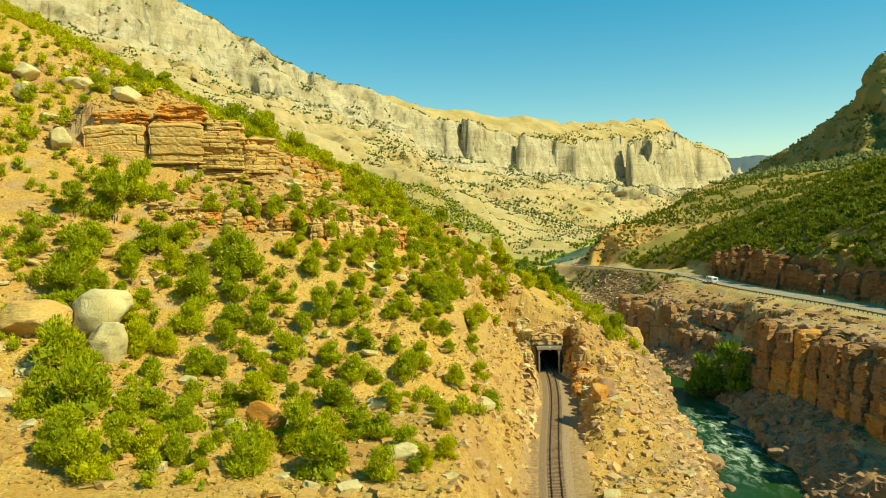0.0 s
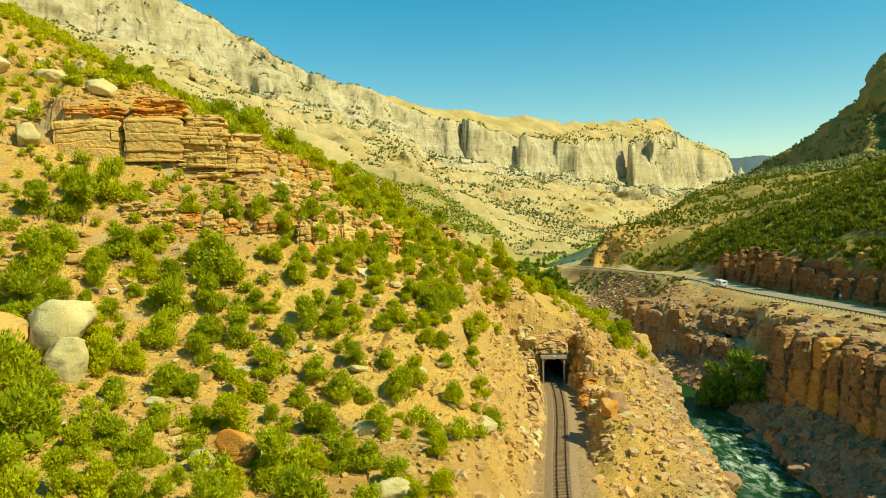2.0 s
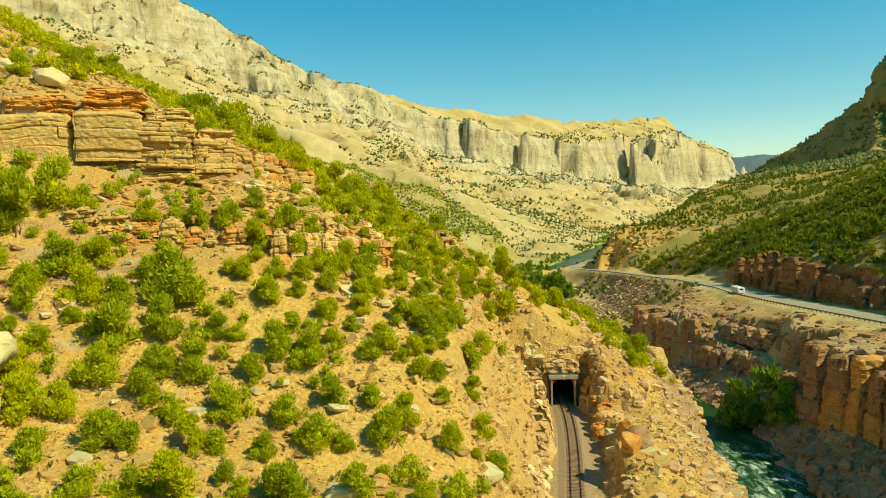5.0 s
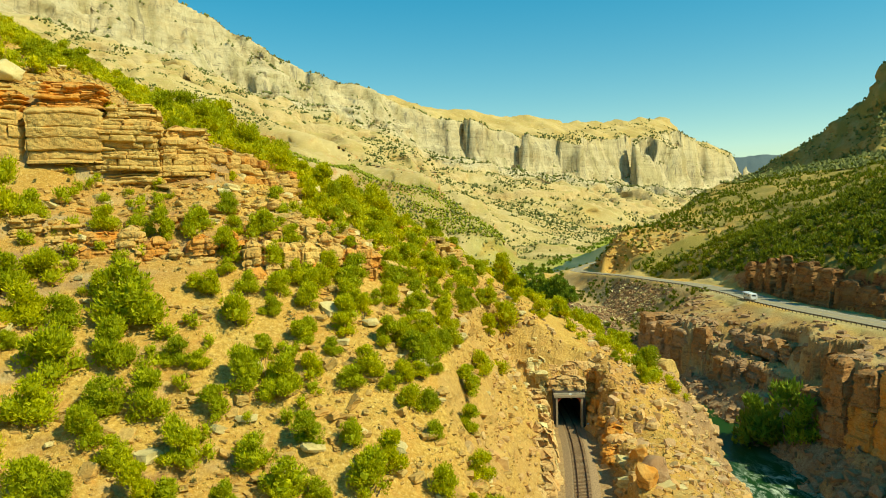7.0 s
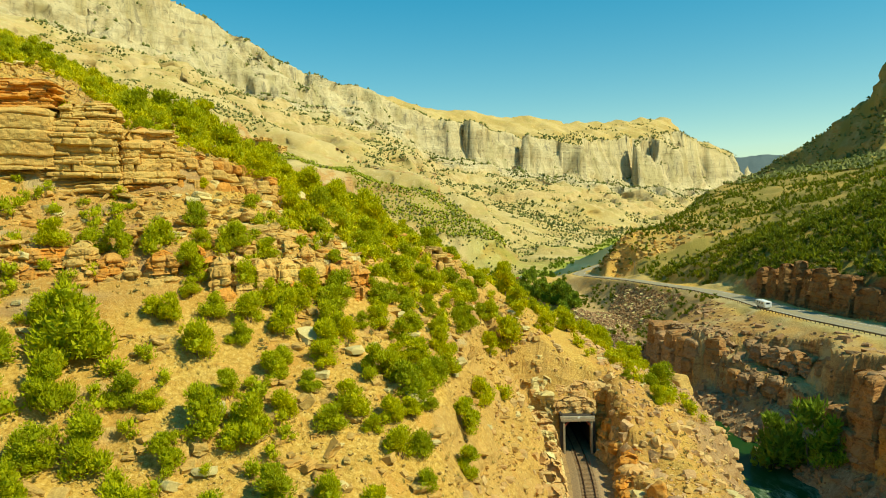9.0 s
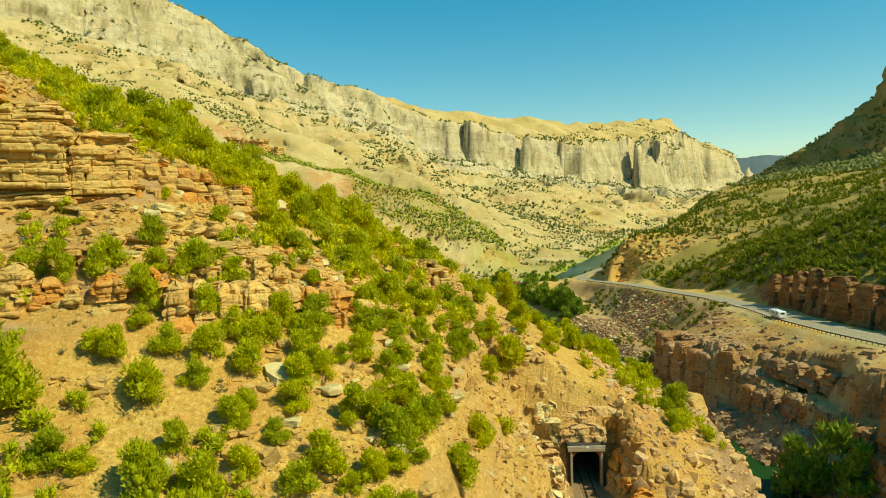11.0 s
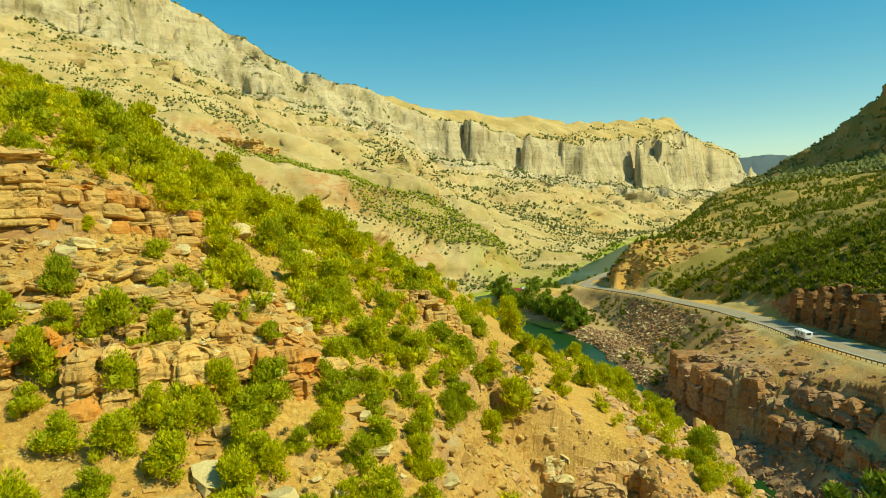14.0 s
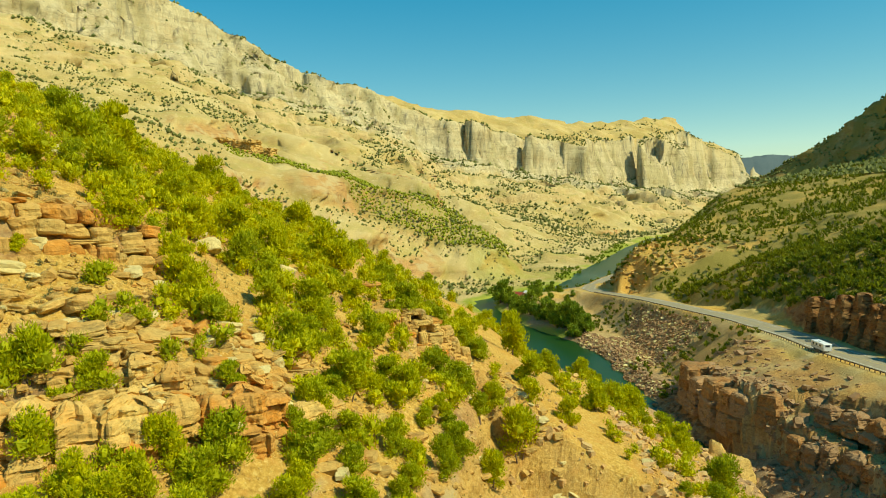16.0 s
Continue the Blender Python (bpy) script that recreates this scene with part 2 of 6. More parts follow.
def ground(x, y):
    """Height of the ground, and masks of what it is made of."""
    x, y = np.asarray(x, float), np.asarray(y, float)
    q, run, (half, water) = along(RIVER, x, y)
    wob = 1.6 * fbm(x / 9, y / 9, 0, 3, 60)
    d = np.abs(q) - half + wob
    zl, t = left_side(x, y, d)
    bank = water + np.interp(y, (60, 90, 135, 150, 215, 240, 290), (1.5, 2.1, 2.1, 3.4, 3.4, 1.8, 0.7)) * relu(d) + 0.5 * vnoise(x / 2.5, y / 2.5, 0, 61)
    zl = np.where(d < 60, softmin(0.5, zl, bank), zl)
    zr = right_side(x, y, d) + water * 0.0
    z = np.where(q < 0, zl, zr)
    z = np.where(d < 0, water - 0.4 + 0.35 * np.maximum(d, -5), np.maximum(z, water - 0.2))
    m, s = mountain(x, y)
    m = m - 400 * (1 - smooth(y, np.where(q > 0, 800, 290), np.where(q > 0, 1000, 420)))
    m = np.minimum(m, 3.2 + 0.03 * relu(d) + 0.75 * relu(d - 55 - 25 * vnoise(x / 60, y / 60, 0, 72)) + 0.006 * relu(y - 560))
    rs, _, (rtop,) = along(RIDGE, x, y)
    face = np.minimum(relu(-rs), 60)
    ridge = rtop - np.where(rs < 0, 1.5 * face + 0.45 * relu(-rs - 60), 0.62 * rs) + 10 * fbm(x / 70, y / 70, 0, 3, 70)
    ps, _, (ptop,) = along(SPUR, x, y)
    m = np.maximum(m, ptop - np.where(ps > 0, 0.42, 0.6) * np.abs(ps) + 3 * fbm(x / 40, y / 40, 0, 3, 73))
    ridge = np.where(q > 0, ridge, np.minimum(ridge, 3 + 0.3 * relu(d)))
    z = np.where(y > 250, np.where(d < 0, z, np.maximum(z, np.maximum(m, ridge))), np.maximum(z, m))
    z = np.where(y > 2700, np.minimum(z, 120), z)
    far = np.hypot((x - 1920) * 0.55, y - 3900)
    z = np.maximum(z, 318 - 0.22 * far + 14 * fbm(x / 300, y / 300, 0, 3, 71))
    on_road = (x > road_x(y) - 3) & (x < road_x(y) + ROAD_W + 2.5) & (q > 0)
    on_track = (np.abs(t) < 4.6) & (y < PORTAL_Y - 0.8)
    dist = np.hypot(x + 28, y + 70)
    amp = np.where(on_road | on_track | (d < 0), 0.0, 1.0) * smooth(np.minimum(np.abs(x - road_x(y) - 5.5) - 7, np.abs(t) - 3.5), 0, 5) * np.where(y > 250, smooth(d, 0, 35), 1.0)
    z = z + amp * (0.9 * fbm(x / 11, y / 11, 0, 4, 80) + np.clip(dist / 400, 0, 2.5) * 2.2 * fbm(x / 45, y / 45, 0, 4, 81))
    # thin ledges along the slope
    band = z / 3.4 + 0.8 * fbm(x / 28, y / 28, 0, 3, 82)
    step = smooth(band - np.floor(band), 0.72, 0.98) - (band - np.floor(band))
    z = z + amp * 0.9 * step * smooth(fbm(x / 16, y / 16, 0, 3, 83), -0.1, 0.5) * (d > 6) * (dist < 700)
    return z, d, q, t, s, m, on_road, on_track


def height(x, y):
    return float(ground(np.array([x]), np.array([y]))[0][0])


# ---- materials ----
def material(name, rough=0.9, spec=0.2):
    m = bpy.data.materials.new(name)
    m.use_nodes = True
    b = m.node_tree.nodes["Principled BSDF"]
    b.inputs["Roughness"].default_value = rough
    b.inputs["Specular IOR Level"].default_value = spec
    return m, m.node_tree, b


def node(nt, kind, **inputs):
    n = nt.nodes.new(kind)
    for k, v in inputs.items():
        n.inputs[k.replace("_", " ")].default_value = v
    return n


def noise_tex(nt, scale, detail=6.0, rough=0.6, stretch=None, distortion=0.0):
    co = nt.nodes.new("ShaderNodeNewGeometry")
    mp = nt.nodes.new("ShaderNodeMapping")
    nt.links.new(co.outputs["Position"], mp.inputs["Vector"])
    if stretch:
        mp.inputs["Scale"].default_value = stretch
    n = node(nt, "ShaderNodeTexNoise", Scale=scale, Detail=detail, Roughness=rough, Distortion=distortion)
    nt.links.new(mp.outputs[0], n.inputs["Vector"])
    return n.outputs["Fac"]


def ramp(nt, fac, stops):
    r = nt.nodes.new("ShaderNodeValToRGB")
    e = r.color_ramp.elements
    while len(e) < len(stops):
        e.new(0.5)
    for k, (p, c) in enumerate(stops):
        e[k].position = p
        e[k].color = (*c, 1) if len(c) == 3 else c
    nt.links.new(fac, r.inputs[0])
    return r.outputs[0]


def mix(nt, fac, a, b, blend="MIX"):
    n = nt.nodes.new("ShaderNodeMix")
    n.data_type = "RGBA"
    n.blend_type = blend
    for sock, v in ((n.inputs[0], fac), (n.inputs[6], a), (n.inputs[7], b)):
        if isinstance(v, bpy.types.NodeSocket):
            nt.links.new(v, sock)
        else:
            sock.default_value = v if isinstance(v, float) else (*v, 1)
    return n.outputs[2]


def bump(nt, b, fac, strength, dist):
    n = node(nt, "ShaderNodeBump", Strength=strength, Distance=dist)
    nt.links.new(fac, n.inputs["Height"])
    nt.links.new(n.outputs[0], b.inputs["Normal"])


def rock_material(name, light, dark, stain, scale=1.0, bands=3.0, per_object=True):
    """Bedded rock with thin dark bedding lines, stains and a little change from block to block."""
    m, nt, b = material(name, 0.92, 0.15)
    big = noise_tex(nt, 0.35 * scale, 5)
    fine = noise_tex(nt, 3.0 * scale, 8, 0.7)
    beds = noise_tex(nt, 1.0, 6, 0.65, (0.3 * scale, 0.3 * scale, bands), 0.5)
    col = ramp(nt, fine, [(0.3, dark), (0.62, light)])
    col = mix(nt, ramp(nt, big, [(0.42, (0, 0, 0)), (0.62, (1, 1, 1))]), col, stain)
    col = mix(nt, ramp(nt, beds, [(0.34, (0.7, 0.7, 0.7)), (0.44, (0, 0, 0))]), col, tuple(c * 0.5 for c in dark))
    if per_object:
        oi = nt.nodes.new("ShaderNodeObjectInfo")
        col = mix(nt, 1.0, col, ramp(nt, oi.outputs["Random"], [(0.0, (0.88, 0.87, 0.86)), (1.0, (1.06, 1.05, 1.02))]), "MULTIPLY")
    nt.links.new(col, b.inputs["Base Color"])
    chunks = noise_tex(nt, 1.1 * scale, 9, 0.75, None, 1.5)
    bump(nt, b, mix(nt, 0.45, mix(nt, 0.4, beds, fine), chunks), 1.0, 0.32)
    return m


def plain(name, colour, rough=0.6, metal=0.0, vary=0.15, scale=6.0):
    m, nt, b = material(name, rough, 0.4)
    n = noise_tex(nt, scale, 5)
    nt.links.new(ramp(nt, n, [(0.3, tuple(c * (1 - vary) for c in colour)), (0.7, tuple(min(1, c * (1 + vary)) for c in colour))]), b.inputs["Base Color"])
    b.inputs["Metallic"].default_value = metal
    return m


def foliage(name, light, dark):
    m, nt, b = material(name, 0.75, 0.25)
    oi = nt.nodes.new("ShaderNodeObjectInfo")
    geo = nt.nodes.new("ShaderNodeNewGeometry")
    col = ramp(nt, geo.outputs["Random Per Island"], [(0.0, dark), (1.0, light)])
    col = mix(nt, 1.0, col, ramp(nt, oi.outputs["Random"], [(0.0, (0.78, 0.82, 0.8)), (0.5, (1, 1, 1)), (1.0, (1.22, 1.12, 0.9))]), "MULTIPLY")
    nt.links.new(col, b.inputs["Base Color"])
    tr = nt.nodes.new("ShaderNodeBsdfTranslucent")
    nt.links.new(col, tr.inputs["Color"])
    ms = node(nt, "ShaderNodeMixShader", Fac=0.38)
    nt.links.new(b.outputs[0], ms.inputs[1])
    nt.links.new(tr.outputs[0], ms.inputs[2])
    nt.links.new(ms.outputs[0], nt.nodes["Material Output"].inputs["Surface"])
    return m


def ground_material():
    m, nt, b = material("canyon_ground", 0.95, 0.1)
    kind = nt.nodes.new("ShaderNodeVertexColor")
    kind.layer_name = "kind"
    kind2 = nt.nodes.new("ShaderNodeVertexColor")
    kind2.layer_name = "kind2"
    sep, sep2 = nt.nodes.new("ShaderNodeSeparateColor"), nt.nodes.new("ShaderNodeSeparateColor")
    nt.links.new(kind.outputs[0], sep.inputs[0])
    nt.links.new(kind2.outputs[0], sep2.inputs[0])
    rock, grass, gravel = sep.outputs[0], sep.outputs[1], sep.outputs[2]
    kind3 = nt.nodes.new("ShaderNodeVertexColor")
    kind3.layer_name = "kind3"
    sep3 = nt.nodes.new("ShaderNodeSeparateColor")
    nt.links.new(kind3.outputs[0], sep3.inputs[0])
    green, haze, orange = sep3.outputs[0], sep3.outputs[1], sep3.outputs[2]
    pale, red, wood = sep2.outputs[0], sep2.outputs[1], sep2.outputs[2]
    fine = noise_tex(nt, 2.2, 9, 0.72)
    big = noise_tex(nt, 0.09, 6, 0.6)
    huge = noise_tex(nt, 0.012, 5, 0.55)
    chips = noise_tex(nt, 0.9, 10, 0.8, None, 1.2)
    beds = noise_tex(nt, 0.4, 7, 0.7, (0.12, 0.12, 1.0), 0.5)
    cracks = noise_tex(nt, 0.12, 9, 0.72, (1.0, 1.0, 0.45))
    soil = ramp(nt, fine, [(0.30, (0.23, 0.12, 0.028)), (0.47, (0.51, 0.305, 0.066)), (0.68, (0.72, 0.485, 0.135))])
    soil = mix(nt, ramp(nt, big, [(0.46, (0, 0, 0)), (0.66, (0.8, 0.8, 0.8))]), soil, (0.50, 0.26, 0.055))
    soil = mix(nt, ramp(nt, chips, [(0.55, (0, 0, 0)), (0.63, (0.8, 0.8, 0.8))]), soil, (0.70, 0.52, 0.17))
    soil = mix(nt, ramp(nt, noise_tex(nt, 3.4, 8, 0.75, None, 0.8), [(0.56, (0, 0, 0)), (0.62, (0.75, 0.75, 0.75))]), soil, (0.74, 0.58, 0.24))
    soil = mix(nt, ramp(nt, noise_tex(nt, 0.35, 8, 0.7, None, 0.6), [(0.54, (0, 0, 0)), (0.66, (0.6, 0.6, 0.6))]), soil, (0.60, 0.30, 0.075))
    soil = mix(nt, ramp(nt, noise_tex(nt, 1.7, 9, 0.8, None, 1.0), [(0.34, (0.7, 0.7, 0.7)), (0.41, (0, 0, 0))]), soil, (0.22, 0.12, 0.035))
    dry = ramp(nt, fine, [(0.3, (0.34, 0.24, 0.08)), (0.7, (0.54, 0.40, 0.155))])
    dry = mix(nt, ramp(nt, huge, [(0.42, (0, 0, 0)), (0.6, (0.7, 0.7, 0.7))]), dry, (0.58, 0.45, 0.21))
    dry = mix(nt, ramp(nt, noise_tex(nt, 0.05, 9, 0.72), [(0.50, (0, 0, 0)), (0.60, (0.55, 0.55, 0.55))]), dry, (0.40, 0.33, 0.10))
    dry = mix(nt, ramp(nt, noise_tex(nt, 0.16, 9, 0.8), [(0.55, (0, 0, 0)), (0.62, (0.6, 0.6, 0.6))]), dry, (0.64, 0.53, 0.28))
    grav = ramp(nt, chips, [(0.3, (0.13, 0.08, 0.045)), (0.5, (0.33, 0.215, 0.12)), (0.68, (0.54, 0.39, 0.22))])
    rk = ramp(nt, fine, [(0.3, (0.28, 0.14, 0.05)), (0.65, (0.58, 0.36, 0.135))])
    rk = mix(nt, ramp(nt, beds, [(0.38, (0.75, 0.75, 0.75)), (0.48, (0, 0, 0))]), rk, (0.17, 0.085, 0.04))
    rk = mix(nt, ramp(nt, big, [(0.48, (0, 0, 0)), (0.6, (0.7, 0.7, 0.7))]), rk, (0.50, 0.40, 0.20))
    lime = ramp(nt, cracks, [(0.30, (0.38, 0.31, 0.175)), (0.42, (0.57, 0.47, 0.27)), (0.7, (0.68, 0.58, 0.35))])
    strata = noise_tex(nt, 0.055, 7, 0.7, (0.07, 0.07, 1.0), 0.8)
    lime = mix(nt, ramp(nt, strata, [(0.40, (0.45, 0.45, 0.45)), (0.50, (0, 0, 0))]), lime, (0.38, 0.295, 0.165))
    lime = mix(nt, ramp(nt, strata, [(0.56, (0, 0, 0)), (0.64, (0.5, 0.5, 0.5))]), lime, (0.50, 0.37, 0.20))
    ledge = noise_tex(nt, 0.11, 8, 0.72, (0.3, 0.3, 1.2), 0.7)
    lime = mix(nt, ramp(nt, ledge, [(0.36, (0.7, 0.7, 0.7)), (0.42, (0, 0, 0))]), lime, (0.23, 0.18, 0.105))
    joints = noise_tex(nt, 0.06, 8, 0.7, (1.0, 1.0, 0.16), 0.6)
    lime = mix(nt, ramp(nt, joints, [(0.37, (0.75, 0.75, 0.75)), (0.44, (0, 0, 0))]), lime, (0.24, 0.20, 0.13))
    streaks = noise_tex(nt, 0.018, 6, 0.65)
    lime = mix(nt, ramp(nt, streaks, [(0.52, (0, 0, 0)), (0.68, (0.55, 0.55, 0.55))]), lime, (0.54, 0.39, 0.185))
    col = mix(nt, grass, soil, dry)
    col = mix(nt, gravel, col, grav)
    col = mix(nt, rock, col, rk)
    brick = ramp(nt, noise_tex(nt, 0.5, 8, 0.75, (0.25, 0.25, 1.3), 1.0), [(0.36, (0.10, 0.035, 0.014)), (0.46, (0.27, 0.105, 0.035)), (0.62, (0.40, 0.19, 0.065))])
    brick = mix(nt, ramp(nt, big, [(0.5, (0, 0, 0)), (0.64, (0.7, 0.7, 0.7))]), brick, (0.38, 0.24, 0.11))
    col = mix(nt, red, col, brick)
    col = mix(nt, pale, col, lime)
    col = mix(nt, wood, col, mix(nt, chips, (0.16, 0.14, 0.03), (0.38, 0.29, 0.075)))
    col = mix(nt, green, col, mix(nt, fine, (0.20, 0.24, 0.025), (0.36, 0.38, 0.05)))
    col = mix(nt, orange, col, mix(nt, chips, (0.42, 0.21, 0.04), (0.66, 0.40, 0.10)))
    # distance haze, put into the ground colour as a bluish tint
    col = mix(nt, haze, col, mix(nt, big, (0.06, 0.10, 0.12), (0.12, 0.16, 0.17)))
    nt.links.new(col, b.inputs["Base Color"])
    craggy = mix(nt, 0.5, mix(nt, 0.55, joints, ledge), noise_tex(nt, 0.09, 9, 0.75, (1.0, 1.0, 0.6), 0.8))
    crag = node(nt, "ShaderNodeBump", Distance=9.0)
    nt.links.new(pale, crag.inputs["Strength"])
    nt.links.new(craggy, crag.inputs["Height"])
    small = node(nt, "ShaderNodeBump", Strength=0.8, Distance=0.5)
    nt.links.new(mix(nt, 0.6, fine, chips), small.inputs["Height"])
    nt.links.new(crag.outputs[0], small.inputs["Normal"])
    nt.links.new(small.outputs[0], b.inputs["Normal"])
    return m


GROUND = ground_material()
SANDSTONE = rock_material("sandstone", (0.64, 0.44, 0.15), (0.40, 0.25, 0.075), (0.60, 0.35, 0.10))
CLIFF_ROCK = rock_material("cliff_sandstone", (0.70, 0.49, 0.165), (0.49, 0.315, 0.095), (0.66, 0.40, 0.12), 1.0, 1.2)
STRAW = foliage("dry_grass", (0.62, 0.49, 0.15), (0.38, 0.28, 0.08))
RED_ROCK = rock_material("red_sandstone", (0.64, 0.36, 0.10), (0.46, 0.22, 0.055), (0.60, 0.25, 0.04))
PALE_ROCK = rock_material("pale_boulder_rock", (0.72, 0.62, 0.31), (0.56, 0.45, 0.20), (0.64, 0.51, 0.22), 1.0, 0.6)
# bluff red taken darker, so the colour carries the shade on these faces
SHADED_BLUFF = rock_material("bluff_rock", (0.47, 0.24, 0.085), (0.22, 0.10, 0.036), (0.37, 0.225, 0.10), 0.8, 0.9)
CUT_ROCK = rock_material("cut_rock", (0.68, 0.48, 0.21), (0.46, 0.29, 0.115), (0.60, 0.35, 0.13), 0.9, 0.6)
# lighter copy of the pink rock, for rubble on the sunlit bank
RUBBLE_ROCK = rock_material("rubble_rock", (0.64, 0.44, 0.23), (0.42, 0.26, 0.12), (0.58, 0.35, 0.16), 1.0, 0.7)
# red-brown of the road cut, lowered to include the shade it stands in
CUT_RED = rock_material("red_cut_rock", (0.29, 0.14, 0.05), (0.15, 0.065, 0.024), (0.26, 0.155, 0.065), 0.7, 1.0)
# pink rock darkened towards the shade on the right bank and bluff
PINK_ROCK = rock_material("pink_granite", (0.45, 0.295, 0.16), (0.23, 0.14, 0.07), (0.37, 0.21, 0.10), 1.0, 0.7)
LEAF = foliage("juniper_leaves", (0.62, 0.60, 0.018), (0.34, 0.375, 0.013))
LEAF_DARK = foliage("cottonwood_leaves", (0.33, 0.41, 0.03), (0.14, 0.20, 0.016))
SAGE = foliage("sage_leaves", (0.42, 0.37, 0.14), (0.26, 0.23, 0.08))
# juniper leaves again, with the opposite slope's shade put into the colour
SHADED_LEAF = foliage("shaded_juniper_leaves", (0.30, 0.32, 0.014), (0.085, 0.11, 0.006))
SPUR_LEAF = foliage("spur_scrub_leaves", (0.42, 0.44, 0.035), (0.25, 0.29, 0.025))
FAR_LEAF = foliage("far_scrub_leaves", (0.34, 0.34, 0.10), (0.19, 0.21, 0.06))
BARK = plain("bark", (0.16, 0.11, 0.075), 0.95, 0, 0.3, 9)


# ---- building helpers ----
def part(name, bm, mat, parent=None, label=""):
    me = bpy.data.meshes.new(name)
    bm.to_mesh(me)
    bm.free()
    me.materials.append(mat)
    ob = new(name, me)
    if parent:
        ob.parent = parent
    return tagged(ob, label) if label else ob


def thing(name, label, category, group="", at=(0, 0, 0), turn=0.0, kind=""):
    ob = new(name)
    ob.matrix_world = pose(*at, 0, 0, turn)
    return tagged(ob, label, category, group, kind)


def add_box(bm, cx, cy, cz, sx, sy, sz, rz=0.0, bevel=0.0):
    r = bmesh.ops.create_cube(bm, size=1)
    bmesh.ops.transform(bm, verts=r["verts"], matrix=Matrix.Translation((cx, cy, cz)) @ Matrix.Rotation(rz, 4, "Z") @ Matrix.Diagonal((sx, sy, sz, 1)))
    if bevel:
        bmesh.ops.bevel(bm, geom=list({e for v in r["verts"] for e in v.link_edges}), offset=bevel, segments=1, affect="EDGES")


def box(sx, sy, sz, cx=0, cy=0, cz=0, bevel=0.0, rz=0.0):
    bm = bmesh.new()
    add_box(bm, cx, cy, cz, sx, sy, sz, rz, bevel)
    return bm


# ---- ground sheet ----
def ground_sheet():
    fine = np.arange(-36, 36.01, 0.145)
    ang = np.radians(np.concatenate([fine, np.arange(38, 322, 2.0)]))
    rad = np.concatenate([np.linspace(4, 85, 26), np.exp(np.arange(math.log(88), math.log(420), 0.0053)), np.exp(np.arange(math.log(421), math.log(1180), 0.007)), np.exp(np.arange(math.log(1182), math.log(2900), 0.0031)), np.linspace(2930, 4550, 16)])
    a, r = np.meshgrid(ang, rad)
    x, y = -28 + r * np.sin(a), -70 + r * np.cos(a)
    z, d, q, t, s, m, on_road, on_track = ground(x, y)
    dzr, dza = np.gradient(z, rad, axis=0), np.gradient(z, axis=1) / (r * np.gradient(ang)[None, :])
    steep = np.hypot(dzr, dza)
    gx, gy = (dzr * np.sin(a) + dza * np.cos(a)) / (steep + 1e-6), (dzr * np.cos(a) - dza * np.sin(a)) / (steep + 1e-6)
    # beds stand out and draw back on steep faces
    lean = smooth(steep, 0.75, 1.7) * np.clip(r / 260, 0.5, 1.2) * ~(on_road | on_track) * (r < 520)
    off = lean * (0.5 * vnoise(x / 14, y / 14, z / 0.9, 90) + 0.6 * vnoise(x / 2.1, y / 2.1, z / 1.8, 91) + 0.3 * vnoise(x / 0.9, y / 0.9, z / 0.9, 92))
    off = off + smooth(steep, 0.5, 1.1) * (r > 600) * (11 * vnoise(x / 50, y / 50, z / 17, 93) + 5 * vnoise(x / 26, y / 26, z / 7, 94))
    x, y = x + gx * off, y + gy * off
    nr, na = x.shape
    co = np.stack([x, y, z], -1).reshape(-1, 3)
    i = np.arange(nr * na).reshape(nr, na)
    j = np.roll(i, -1, axis=1)
    quads = np.stack([i[:-1], j[:-1], j[1:], i[1:]], -1).reshape(-1, 4)
    # the mouth of the tunnel is open
    c = co[quads].mean(1)
    tt = along(TRACK, c[:, 0], c[:, 1])[0]
    mouth = (np.abs(tt) < 2.7) & (c[:, 1] > PORTAL_Y - 0.3) & (c[:, 1] < PORTAL_Y + 5) & (c[:, 2] < 21.6)
    quads = quads[~mouth]
    me = bpy.data.meshes.new("ground")
    me.vertices.add(len(co))
    me.vertices.foreach_set("co", co.ravel())
    me.loops.add(quads.size)
    me.loops.foreach_set("vertex_index", quads.ravel().astype(np.int32))
    me.polygons.add(len(quads))
    me.polygons.foreach_set("loop_start", (np.arange(len(quads)) * 4).astype(np.int32))
    me.polygons.foreach_set("use_smooth", (steep.ravel()[quads].mean(1) < 0.75) | (np.hypot(c[:, 0], c[:, 1]) > 450)[~mouth])
    me.update(calc_edges=True)
    # what the ground is made of
    patch = fbm(x / 22, y / 22, 0, 4, 95)
    left = q < 0
    near = (y < 300)
    rock = smooth(steep + 0.25 * patch, 0.85, 1.25)
    grass = np.where(left, smooth(y, 420, 560), np.where(near, smooth(x, road_x(y) - 8, road_x(y) - 3) * (1 - smooth(x, 97, 103)) * smooth(patch, -0.7, 0.0), 0.75 * smooth(patch, -0.5, 0.3)))
    bankside = (1 - smooth(d, 8 + 4 * patch, 16 + 4 * patch)) * np.where(left, smooth(x + 0 * y, 0, 12) * (y < 300), 1.0)
    gravel = np.maximum(bankside * 0.9, np.maximum((np.abs(t) < 6.5) * 0.75 * (y < 132) * smooth(-np.abs(t), -6.5, -4.5), np.where(~left & (y > 268) & (y < 480) & (x < road_x(y) - 2), 0.45, 0.0)))
    shift = 25 * fbm(x / 50, y / 50, z / 20, 3, 96)
    shelf = (~left) * (y < 268) * (d > 8) * (1 - smooth(x + 3 * patch, road_x(y) - 7, road_x(y) - 3.5))
    rock = np.maximum(rock, 0.75 * shelf)
